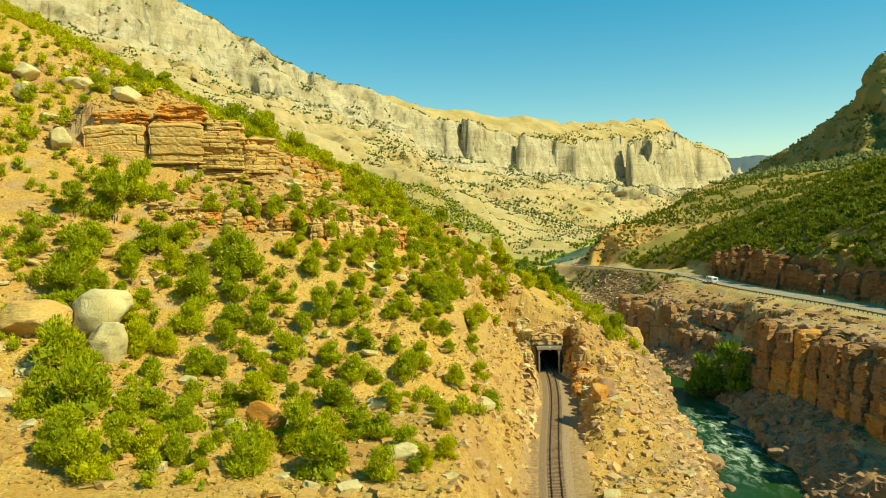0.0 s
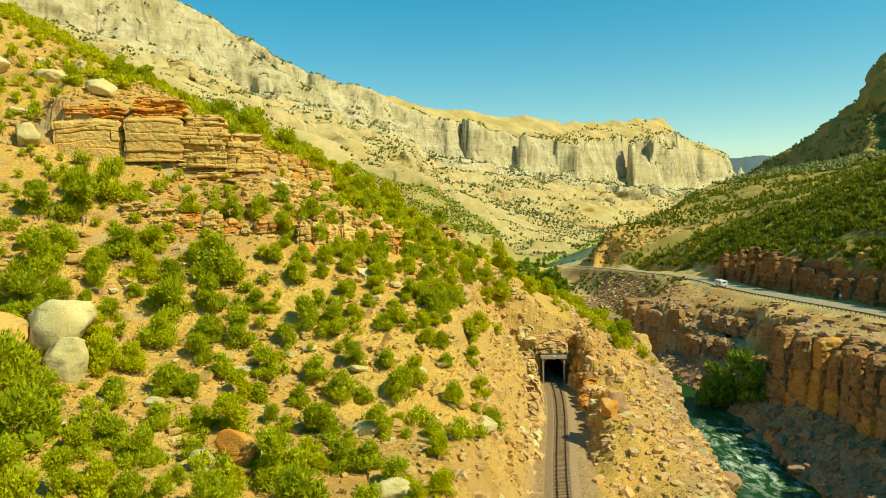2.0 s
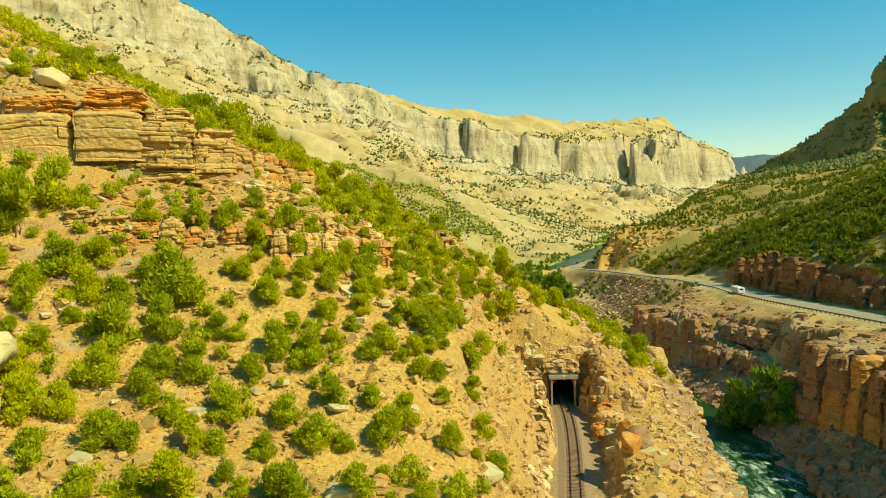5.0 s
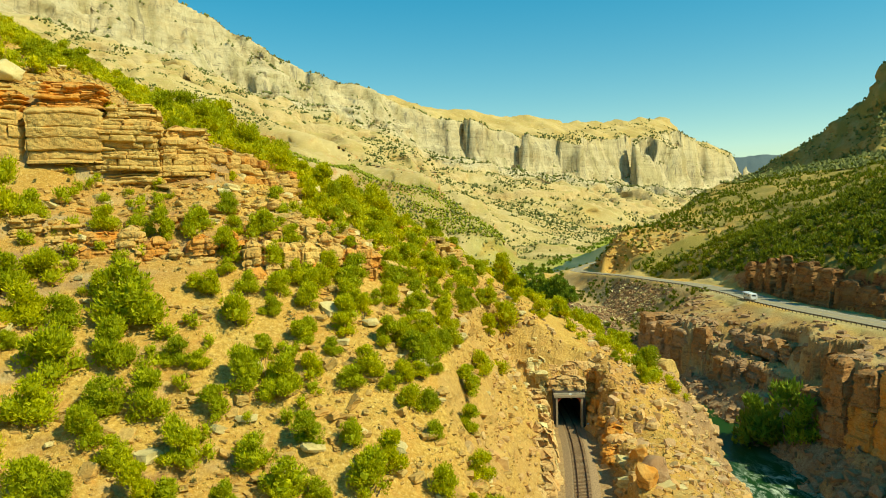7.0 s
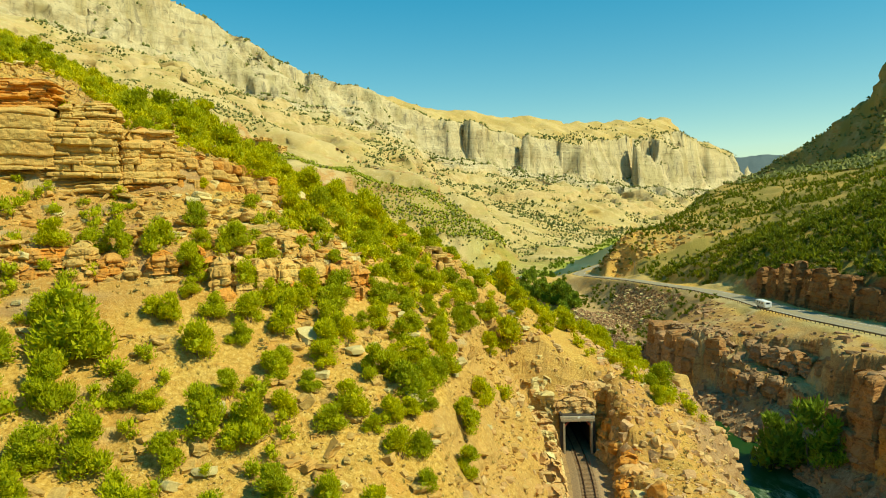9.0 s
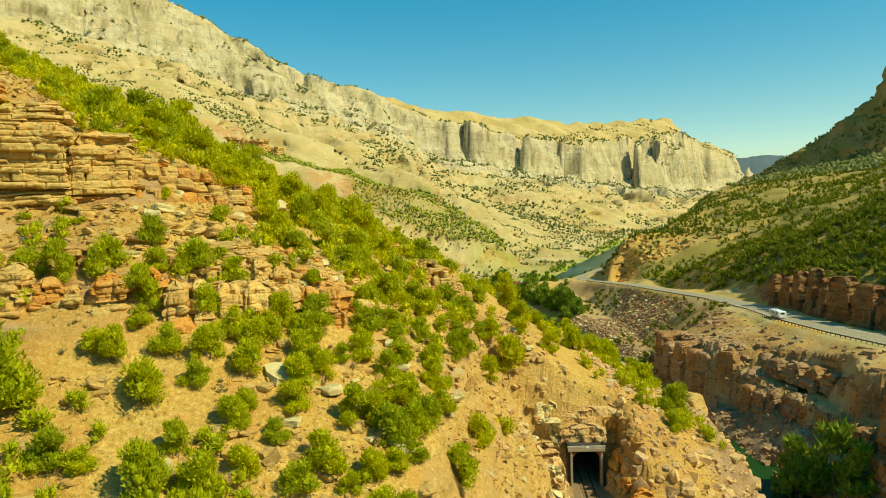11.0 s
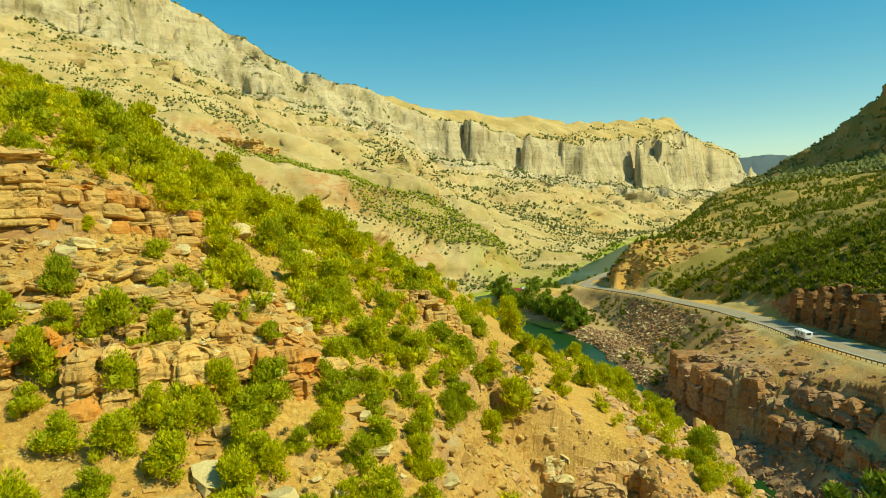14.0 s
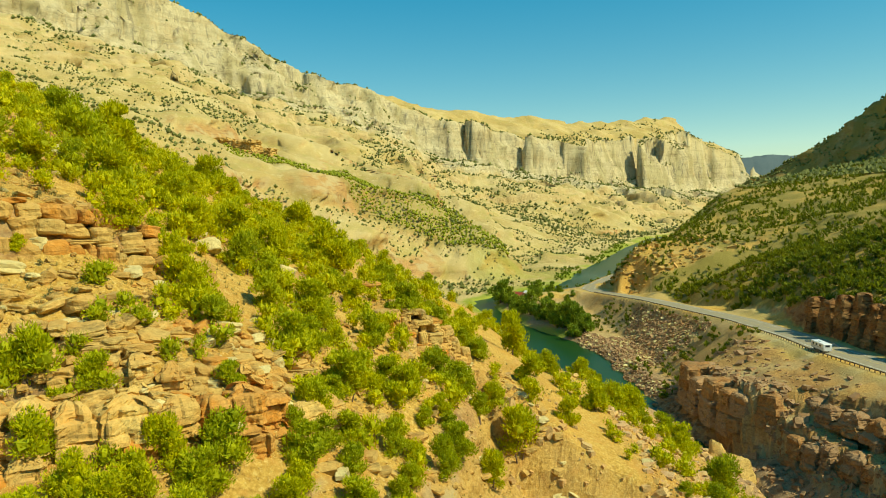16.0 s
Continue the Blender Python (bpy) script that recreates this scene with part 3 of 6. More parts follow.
    pale = (y > 300) * np.maximum(smooth(s, -8, 2) * (1 - smooth(s + shift, 110, 170)), smooth(steep, 0.6, 1.0) * (s < 420) * (s > -30) * 0.7)
    pale = np.maximum(pale, 0.45 * (y > 500) * (s > 60) * (1 - smooth(s + 2 * shift, 150, 330)) * smooth(fbm(x / 60, y / 60, 0, 3, 100), -0.2, 0.3))
    rock = rock * (1 - np.minimum(pale * 2, 1)) * np.where((y > 450) & (s < 500), 0.35, 1.0)
    rock = rock * np.where(left & (t > -18) & (y < 165), 0.3, 1.0)
    red = np.where(~left & (x > road_x(y) + ROAD_W) & (x < 150) & (y < 300), smooth(steep, 0.7, 1.1), 0.0)
    red = np.maximum(red, left * (y < 200) * 0.25 * smooth(patch, 0.15, 0.6))
    red = np.maximum(red, left * (y < 190) * (t > 4.5) * (0.12 + 0.3 * smooth(patch, -0.2, 0.4)))
    red = np.maximum(red, 0.5 * (~left) * (x < road_x(y) - 4) * (y < 265) * (0.4 + 0.6 * smooth(steep, 0.6, 1.2)) * smooth(fbm(x / 9, y / 9, 0, 3, 98), -0.3, 0.4))
    # farthest hills, where the bluish haze tint is painted on
    haze = ((x > 1250) & (y > 3200)) * 0.95
    reach = np.where(left, np.where(y < 600, 0.45, 1.0), 0.3)
    green = np.where(y > 380, (1 - smooth(d, (5 + 8 * patch) * reach, (17 + 12 * patch) * reach)) * (0.5 + 0.4 * smooth(patch, -0.3, 0.3)), 0.0) + 0.35 * left * (y > 440) * (y < 900) * smooth(fbm(x / 45, y / 30, 0, 3, 99), 0.25, 0.5) * (1 - smooth(d, 60, 110))
    green = green * np.where(left | (x < road_x(y) - 6) | (y > 620), 1, 0)
    orange = np.where(~left & (y > 452) & (y < 560) & (x > road_x(y) + ROAD_W) & (x < 190), smooth(steep, 0.3, 0.7) * (0.7 + 0.3 * smooth(patch, -0.3, 0.3)), 0.0)
    orange = np.maximum(orange, 0.25 * left * (y > 600) * (s > 130) * (s < 420) * smooth(steep, 0.65, 0.95))
    orange = np.maximum(orange, 0.15 * (y > 1300) * (1 - smooth(s, -20, -6)) * (s > -500))
    pale = np.where((s > 130) & left, pale * (1 - 0.8 * orange), pale)
    wood = 0.3 * smooth(fbm(x / 26, y / 26, 0, 4, 97) + 0.25, 0.45, 0.7) * ((y > 560) & (s > 0) & (s < 420)) + (~left) * (x > road_x(y) + 22) * (s > 300) * (0.55 + 0.4 * smooth(patch, -0.4, 0.4)) * (1 - orange) * (1 - 0.7 * (y > 452) * (x < 160) * (z < 60)) + 0.5 * (along(SPUR, x, y)[0] > -12) * (along(SPUR, x, y)[0] < 75) * (y > 600) * (y < 760) * left * (x > -170)
    for name, chans in (("kind", (rock, grass, gravel)), ("kind2", (pale, red, np.clip(wood, 0, 1))), ("kind3", (green, haze, orange))):
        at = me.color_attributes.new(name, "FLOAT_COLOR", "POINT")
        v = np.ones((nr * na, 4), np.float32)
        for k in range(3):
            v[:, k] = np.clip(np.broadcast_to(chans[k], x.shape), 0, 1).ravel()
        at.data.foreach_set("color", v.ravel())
    me.materials.append(GROUND)
    return tagged(new("ground", me), "dry rocky canyon ground with tan soil and pale cliffs", "ground", kind="structure")


ground_sheet()


# ---- river ----
def water_material():
    m, nt, b = material("river_water", 0.2, 0.06)
    foam = nt.nodes.new("ShaderNodeVertexColor")
    foam.layer_name = "foam"
    streak = noise_tex(nt, 0.5, 9, 0.74, (1.0, 0.45, 1.0), 0.9)
    edge = nt.nodes.new("ShaderNodeMath")
    edge.operation = "MULTIPLY"
    nt.links.new(foam.outputs[0], edge.inputs[0])
    nt.links.new(ramp(nt, streak, [(0.48, (0, 0, 0)), (0.67, (1, 1, 1))]), edge.inputs[1])
    deep = mix(nt, noise_tex(nt, 0.05, 3), (0.010, 0.040, 0.007), (0.02, 0.066, 0.014))
    nt.links.new(mix(nt, edge.outputs[0], deep, (0.58, 0.66, 0.50)), b.inputs["Base Color"])
    nt.links.new(ramp(nt, edge.outputs[0], [(0.0, (0.28, 0.28, 0.28)), (1.0, (0.8, 0.8, 0.8))]), b.inputs["Roughness"])
    bump(nt, b, noise_tex(nt, 0.8, 6, 0.6, (1.0, 0.5, 1.0)), 0.14, 0.2)
    return m


def river():
    line = np.array(RIVER)
    rows = []
    for a, b in zip(line[:-1], line[1:]):
        n = max(2, int(math.dist(a[:2], b[:2]) / 5))
        rows += [a + (b - a) * k / n for k in range(n)]
    rows = np.array(rows)
    for _ in range(3):
        rows[1:-1] = (rows[:-2] + 2 * rows[1:-1] + rows[2:]) / 4
    way = np.gradient(rows[:, :2], axis=0)
    way /= np.linalg.norm(way, axis=1)[:, None]
    across = np.stack([way[:, 1], -way[:, 0]], 1)
    u = np.linspace(-1, 1, 15)
    co, foam = [], []
    for p, c in zip(rows, across):
        for k in u:
            xy = p[:2] + c * k * (p[2] + 5.0)
            rapid = max(0, 1 - abs(p[1] - 120) / 32) + 0.35 * max(0, 1 - abs(p[1] - 990) / 60) + 0.35 * max(0, 1 - abs(p[1] - 650) / 40)
            co.append((*xy, p[3] + 0.25 * rapid * vnoise(xy[0] / 2.2, xy[1] / 3.5, 0, 7)))
            foam.append(min(1, 1.5 * rapid) * (1 - abs(k) ** 3 * 0.6))
    n = len(u)
    faces = [(i * n + j, i * n + j + 1, (i + 1) * n + j + 1, (i + 1) * n + j) for i in range(len(rows) - 1) for j in range(n - 1)]
    me = bpy.data.meshes.new("river")
    me.from_pydata(co, [], faces)
    me.polygons.foreach_set("use_smooth", np.ones(len(faces), bool))
    at = me.color_attributes.new("foam", "FLOAT_COLOR", "POINT")
    at.data.foreach_set("color", np.repeat(np.array(foam, np.float32), 4))
    me.materials.append(water_material())
    ob = tagged(new("river", me), "green river with white rapids between rocky banks", "river", kind="structure")
    if me.polygons[0].normal.z < 0:
        me.flip_normals()
    return ob


river()


# ---- road ----
ASPHALT = plain("asphalt", (0.30, 0.255, 0.165), 0.9, 0, 0.18, 1.5)
YELLOW = plain("yellow_line_paint", (0.6, 0.42, 0.05), 0.7)
WHITE_LINE = plain("white_line_paint", (0.7, 0.7, 0.66), 0.7)


def strip(name, mat, lo, hi, up, y0, y1, step, thick=0.0):
    ys = np.arange(y0, y1 + 0.1, step)
    bm = bmesh.new()
    rows = []
    for y in ys:
        y = float(y)
        slope = float(road_x(y + 1) - road_x(y - 1)) / 2
        n = Vector((1, -slope, 0)).normalized()
        base = Vector((float(road_x(y)), y, float(road_z(y)) + up))
        a, b = base + n * lo, base + n * hi
        v = [bm.verts.new(a), bm.verts.new(b)]
        if thick:
            v += [bm.verts.new(b - Vector((0, 0, thick))), bm.verts.new(a - Vector((0, 0, thick)))]
        rows.append(v)
    for r, s in zip(rows[:-1], rows[1:]):
        k = len(r)
        for i in range(k if thick else 1):
            bm.faces.new((r[i], r[(i + 1) % k], s[(i + 1) % k], s[i]))
    bmesh.ops.recalc_face_normals(bm, faces=bm.faces)
    if not thick and bm.faces and list(bm.faces)[0].normal.z < 0:
        bmesh.ops.reverse_faces(bm, faces=bm.faces)
    return part(name, bm, mat)


tagged(strip("road", ASPHALT, 0.6, ROAD_W - 0.4, 0.12, -120, 640, 3, 0.5), "grey two-lane asphalt canyon road", "road", kind="structure")
centre = strip("road_marking", YELLOW, 5.45, 5.6, 0.128, -120, 640, 3)
tagged(centre, "yellow centre line painted on the asphalt", "road marking", kind="structure")
for lo in (1.7, 8.9):
    tagged(strip("road_marking", WHITE_LINE, lo, lo + 0.13, 0.128, -120, 640, 3), "white edge line painted on the asphalt", "road marking", kind="structure")

# ---- railway ----
STEEL = plain("rusty_rail_steel", (0.10, 0.045, 0.022), 0.55, 0.6, 0.3)
TIE = plain("old_sleeper_wood", (0.28, 0.18, 0.095), 0.95, 0, 0.35, 3)
BALLAST = plain("ballast_stone", (0.30, 0.20, 0.105), 0.95, 0, 0.4, 5)


def track_points(step):
    line = np.array(TRACK, float)
    pts = [line[0] + (line[1] - line[0]) * 0]
    for a, b in zip(line[:-1], line[1:]):
        n = max(1, int(round(math.dist(a, b) / 1.0)))
        pts += [a + (b - a) * (k + 1) / n for k in range(n)]
    pts = np.array(pts)
    for _ in range(60):
        pts[1:-1] = (pts[:-2] + 2 * pts[1:-1] + pts[2:]) / 4
    run = np.concatenate([[0], np.cumsum(np.linalg.norm(np.diff(pts, axis=0), axis=1))])
    s = np.arange(0, run[-1], step)
    return np.stack([np.interp(s, run, pts[:, 0]), np.interp(s, run, pts[:, 1])], 1)


def sweep(pts, profile, z):
    bm = bmesh.new()
    way = np.gradient(pts, axis=0)
    way /= np.linalg.norm(way, axis=1)[:, None]
    rows = []
    for p, w in zip(pts, way):
        rows.append([bm.verts.new((p[0] + w[1] * u, p[1] - w[0] * u, z + v)) for u, v in profile])
    for r, s in zip(rows[:-1], rows[1:]):
        for i in range(len(r)):
            j = (i + 1) % len(r)
            bm.faces.new((r[i], r[j], s[j], s[i]))
    bmesh.ops.recalc_face_normals(bm, faces=bm.faces)
    return bm


def railway():
    root = thing("railway_track", "single railway track with rusty rails on pale ballast", "railway track", at=(0, 0, 0))
    pts = track_points(1.5)
    part("ballast_bed", sweep(pts, [(-3.2, -0.4), (-1.6, 0.06), (1.6, 0.06), (3.2, -0.4)], TRACK_Z), BALLAST, root)
    for side in (-0.7525, 0.7525):
        prof = [(side + u, v) for u, v in ((-0.075, 0.22), (-0.075, 0.24), (-0.02, 0.26), (-0.02, 0.34), (-0.045, 0.36), (-0.045, 0.40), (0.045, 0.40), (0.045, 0.36), (0.02, 0.34), (0.02, 0.26), (0.075, 0.24), (0.075, 0.22))]
        part("rail", sweep(pts, prof, TRACK_Z), STEEL, root)
    bm = box(2.6, 0.24, 0.2, 0, 0, 0, 0.02)
    me = bpy.data.meshes.new("sleeper")
    bm.to_mesh(me)
    bm.free()
    me.materials.append(TIE)
    ties = track_points(0.55)
    way = np.gradient(ties, axis=0)
    for p, w in zip(ties, way):
        if 10 < p[1] < 150:
            ob = new("sleeper", me)
            ob.parent = root
            ob.matrix_basis = Matrix.Translation((p[0], p[1], TRACK_Z + 0.115 + random.uniform(-0.015, 0.01))) @ Matrix.Rotation(math.atan2(w[1], w[0]) - math.pi / 2 + random.uniform(-0.02, 0.02), 4, "Z")


railway()


# ---- junipers ----
LEAF_SHAPE = ((-0.42, -0.5, 0), (0.42, -0.5, 0), (0.0, 1.25, 0.15))


def leaf_cloud(bm, centre, radius, count, size, rng, squash=0.85):
    for _ in range(count):
        v = Vector((rng.gauss(0, 1), rng.gauss(0, 1), rng.gauss(0, 1))).normalized()
        p = Vector(centre) + Vector((v.x, v.y, v.z * squash)) * radius * rng.uniform(0.7, 1.22)
        w = (v * 0.7 + Vector((rng.uniform(-0.6, 0.6), rng.uniform(-0.6, 0.6), rng.uniform(0.3, 1.3)))).normalized()
        u = w.cross(Vector((rng.gauss(0, 1), rng.gauss(0, 1), rng.gauss(0, 1)))).normalized()
        n = u.cross(w)
        s = size * rng.uniform(0.6, 1.4)
        bm.faces.new([bm.verts.new(p + u * s * a + w * s * b + n * s * c) for a, b, c in LEAF_SHAPE])


def crown_mesh(name, rng, lobes, size, mat, leaves, leaf, height_ratio=1.0):
    """Uneven crown of leafy lobes round darker cores, base at z = 0."""
    bm = bmesh.new()
    for _ in range(lobes):
        a, h = rng.uniform(0, 6.28), size * height_ratio * rng.uniform(0.14, 0.86)
        r = size * 0.44 * math.sqrt(rng.random()) * (1.15 - 0.75 * h / (size * height_ratio))
        shrink = 1.0 - 0.45 * abs(h / (size * height_ratio) - 0.4)
        rad = size * rng.uniform(0.13, 0.24) * shrink
        c = (r * math.cos(a) * shrink, r * math.sin(a) * shrink, h)
        core = bmesh.ops.create_uvsphere(bm, u_segments=6, v_segments=3, radius=rad * 0.52, matrix=Matrix.Translation(c))
        for v in core["verts"]:
            v.co += Vector((rng.uniform(-1, 1), rng.uniform(-1, 1), rng.uniform(-1, 1))) * rad * 0.12
        leaf_cloud(bm, c, rad, leaves, leaf, rng)
    me = bpy.data.meshes.new(name)
    bm.to_mesh(me)
    bm.free()
    me.materials.append(mat)
    return me


def trunk_mesh(name, rng, h, r, mat):
    bm = bmesh.new()
    for k in range(3):
        lean = Vector((rng.uniform(-0.5, 0.5), rng.uniform(-0.5, 0.5), 1)) if k else Vector((rng.uniform(-0.1, 0.1), rng.uniform(-0.1, 0.1), 1))
        prev = None
        for i in range(4):
            f = i / 3
            c = lean * h * f + Vector((0, 0, -0.25))
            ring = [bm.verts.new(c + Vector((math.cos(a), math.sin(a), 0)) * r * (1 - 0.7 * f) * (1 if k == 0 else 0.6)) for a in [j * math.tau / 6 for j in range(6)]]
            if prev:
                for j in range(6):
                    bm.faces.new((prev[j], prev[(j + 1) % 6], ring[(j + 1) % 6], ring[j]))
            prev = ring
    me = bpy.data.meshes.new(name)
    bm.to_mesh(me)
    bm.free()
    me.materials.append(mat)
    return me


RNG = random.Random(11)
JUNIPERS = [(crown_mesh("crown", RNG, RNG.randint(24, 30), 1.0, LEAF, 150, 0.04, RNG.uniform(0.85, 1.25)), trunk_mesh("trunk", RNG, 0.5, 0.05, BARK)) for _ in range(9)]


def juniper(x, y, size, k, z=None, group="junipers on the hillside", label="yellow-green juniper bush on the dry slope", name="juniper_bush"):
    crown, trunk = JUNIPERS[k % len(JUNIPERS)]
    root = thing(name, label, "bush", group, (x, y, (height(x, y) if z is None else z) - 0.17 * size), RNG.uniform(0, 360))
    size *= 1.22
    root.scale = (size * RNG.uniform(0.9, 1.15), size * RNG.uniform(0.9, 1.15), size * RNG.uniform(0.85, 1.1))
    for n, me in (("crown", crown), ("trunk", trunk)):
        ob = new(n, me)
        ob.parent = root
    return root


def scatter(count, x0, x1, y0, y1, rng):
    xs = np.array([rng.uniform(x0, x1) for _ in range(count)])
    ys = np.array([rng.uniform(y0, y1) for _ in range(count)])
    z, d, q, t, s, m, on_road, on_track = ground(xs, ys)
    e = 0.7
    sl = np.hypot(ground(xs + e, ys)[0] - z, ground(xs, ys + e)[0] - z) / e
    return xs, ys, z, d, q, t, s, sl, on_road | on_track


# where single bushes stand on the near hill: x, y, size
HILL_BUSHES = [
    [(-63.3, 24.3, 3.5), (-67.1, 26.2, 3.7), (-53.3, 27.7, 2.3), (-49.8, 28.2, 3.5), (-62.2, 28.5, 3.4), (-56.2, 28.6, 3), (-58.8, 28.7, 3), (-35.9, 29.3, 2.9), (-68.2, 30.1, 3.8), (-32.6, 30.4, 1.3), (-42.3, 30.8, 4.8), (-53.3, 31.4, 1.8), (-48.5, 31.5, 3.6), (-31.5, 32.8, 2.1), (-57.7, 34.2, 3.2), (-29, 36.1, 2.4), (-64.6, 36.6, 3.2), (-33.5, 36.6, 2.9), (-69.4, 36.9, 5.5), (-45.2, 37, 4.5), (-73.6, 37.3, 4.3), (-42.2, 38.9, 3.3), (-62.4, 39.2, 3.4), (-36.4, 40, 3), (-39.2, 40.4, 3.3), (-54.5, 40.5, 2.4), (-28.9, 44.4, 2.2), (-38.9, 45, 1.7), (-59.9, 45.2, 2.5), (-42.4, 47.1, 3.6), (-52.6, 47.2, 4.4), (-46.2, 47.5, 1.8), (-55.7, 47.7, 2.9)],
    [(-35.8, 48.2, 3.2), (-72.8, 48.3, 3.1), (-77.6, 48.7, 6.5), (-32.6, 49.1, 1.1), (-29.4, 50, 2.1), (-48.5, 50.8, 1.9), (-66.6, 51, 3.1), (-59, 54.7, 2.4), (-61.5, 54.8, 3.6), (-70.1, 56.7, 3.7), (-81.2, 56.9, 3), (-53.7, 57.1, 2.8), (-33.7, 57.5, 1.7), (-66.8, 57.6, 3.3), (-46.4, 58.2, 2.6), (-51.3, 58.3, 2.8), (-56.5, 59.9, 2.9), (-72.9, 60.3, 3.4), (-41.2, 60.9, 3.7), (-82.7, 61.5, 5.8), (-60, 61.5, 2.9), (-38.1, 61.7, 2.1), (-51.2, 62.3, 3.3), (-65.4, 62.8, 4.7), (-33.3, 62.9, 3.7), (-44.7, 63.9, 3.4), (-72.7, 64.4, 3.4), (-75.8, 65, 2.3), (-79.3, 65, 3.6), (-59.7, 65.4, 3.5), (-31.2, 65.7, 3), (-39.9, 66.1, 3), (-25.8, 66.1, 3)],
    [(-55.5, 66.2, 3.5), (-22.8, 66.2, 1.3), (-35.4, 67, 2.6), (-49.5, 67.3, 3), (-89.8, 67.7, 3.7), (-66, 67.7, 5.4), (-82.9, 68, 5.7), (-75.4, 68.2, 3.2), (-70.7, 69.3, 2.3), (-20, 69.6, 2.7), (-86.5, 70.3, 2.1), (-60.5, 70.4, 4.1), (-47, 71.1, 3.6), (-43.2, 71.7, 3.6), (-51.9, 71.9, 2), (-54.5, 72, 2.7), (-21.5, 72, 2.7), (-76.9, 72.1, 3.8), (-26.6, 72.3, 2.3), (-70.7, 72.5, 4.2), (-82.2, 73, 3.9), (-67.1, 73.1, 3.7), (-45.6, 74.4, 2.3), (-29.2, 74.4, 2.7), (-40.3, 74.6, 2.7), (-74.6, 75.3, 4.8), (-26.9, 75.3, 2.3), (-60.7, 75.4, 6.5), (-31.8, 75.8, 2), (-87.3, 76.2, 4.6), (-34.1, 77.3, 3.3), (-38.2, 78, 2.1), (-49.6, 78.1, 3.8)],
    [(-41.9, 78.2, 2.6), (-71.7, 78.5, 4.4), (-64.6, 78.7, 3.4), (-82, 78.9, 6.1), (-53.1, 81.5, 2.5), (-31.7, 82, 2.9), (-55.3, 82.2, 2.5), (-28.3, 82.2, 3.4), (-49.2, 83.9, 2.7), (-41.7, 83.9, 2.9), (-45.5, 84.2, 2.9), (-85.2, 84.8, 4.3), (-76.2, 85.7, 3.7), (-21.8, 85.8, 3.5), (-52.2, 85.9, 2.1), (-80.2, 86.3, 5.3), (-43.8, 87.3, 2.5), (-37.1, 87.8, 3), (-52.9, 88.1, 3.2), (-68.1, 88.1, 2.9), (-27.1, 88.4, 3.1), (-61.2, 88.6, 3.1), (-64.1, 88.7, 2.9), (-47.1, 89, 3.7), (-40.5, 89, 2.6), (-33.6, 90, 1.8), (-57.1, 90.4, 3.9), (-52.5, 91.7, 2.2), (-29, 91.9, 2.6), (-49, 92.6, 3.8), (-32, 92.7, 2.7), (-45.4, 94.6, 2.5), (-54.4, 95.7, 2.6)],
    [(-27.5, 96.1, 2.5), (-31.4, 97.6, 2.7), (-18.6, 98.1, 2.8), (-28.1, 99.4, 2.3), (-30.4, 100.4, 2.4), (-24.7, 100.5, 2.1), (-55.6, 104.8, 1.3), (-61.9, 105.3, 3.4), (-40.3, 106.5, 2.9), (-23.4, 107.7, 2.3), (-20.8, 108.7, 2.7), (-42.7, 109.4, 3.3), (-29.5, 110.9, 4.2), (-34.9, 111.5, 3.4), (-50, 111.8, 3.5), (-45.4, 113.2, 4.2), (-28.5, 113.9, 3.1), (-19.1, 114.2, 3.2), (-24.4, 118.4, 3.7), (-38.5, 118.9, 3.3), (-15, 120.9, 3.1), (-33.2, 122.6, 2.7), (-63.9, 124.3, 4.2), (-34.9, 125.1, 4.3), (-28.2, 127.6, 3.2), (-43, 128.8, 4.1), (-21.1, 128.8, 4.1), (-59.1, 131.6, 5.2), (-17.7, 131.9, 3.8), (-74.8, 132.1, 5.6), (-49.2, 132.7, 4.3), (-15, 134.4, 3.1), (18.6, 135.8, 3)],
    [(-45.9, 136, 5.3), (13.2, 137.2, 1.8), (-41.1, 137.2, 4.4), (-9.4, 138.9, 5.6), (-24.1, 140.1, 3.6), (-19.6, 141.4, 2.7), (-12.4, 142.5, 3.7), (-1.2, 145.3, 3.5), (-5.4, 151.5, 4.6), (25.1, 153, 5.7), (-72.2, 154, 6.5), (6.3, 158.4, 3.9), (-36.4, 161.1, 6.4), (-61.5, 163.3, 5.6), (-14.2, 164.6, 2.8), (23.8, 166.8, 4.9), (-73.3, 168, 6.5), (-81.6, 168.2, 6.1), (-5, 176.1, 6.1), (24.4, 177.2, 3.9), (-28.6, 180.7, 4.3), (16, 182.6, 5.3), (-63.7, 189.5, 6.5), (22.1, 190.4, 5.6), (5.5, 194.3, 4.8), (-47.2, 196.5, 6.1)],
]
for row in HILL_BUSHES:
    for k, (x, y, size) in enumerate(row):
        label = "large spreading yellow-green juniper on the dry slope" if size > 4 else "small yellow-green juniper bush on the dry slope" if size < 2.2 else "yellow-green juniper bush on the dry slope"
        juniper(x, y, size, RNG.randrange(9), None, "junipers on the near hill", label)


def free_spots(count, x0, x1, y0, y1, seed, test, gap):
    """Spots spread at random where test(z, d, q, t, s, slope) holds, at least gap metres apart."""
    r = random.Random(seed)
    xs, ys, z, d, q, t, s, sl, paved = scatter(count, x0, x1, y0, y1, r)
    ok = test(xs, ys, z, d, q, t, s, sl) & ~paved
    cell, out = {}, []
    for i in np.nonzero(ok)[0]:
        key = (int(xs[i] // gap), int(ys[i] // gap))
        if key not in cell:
            cell[key] = 1
            out.append((float(xs[i]), float(ys[i]), float(z[i])))
    return out


CREST = [(-66, 101), (-61, 103), (-57, 104.5), (-52.5, 108), (-48, 112.5), (-44, 118)]


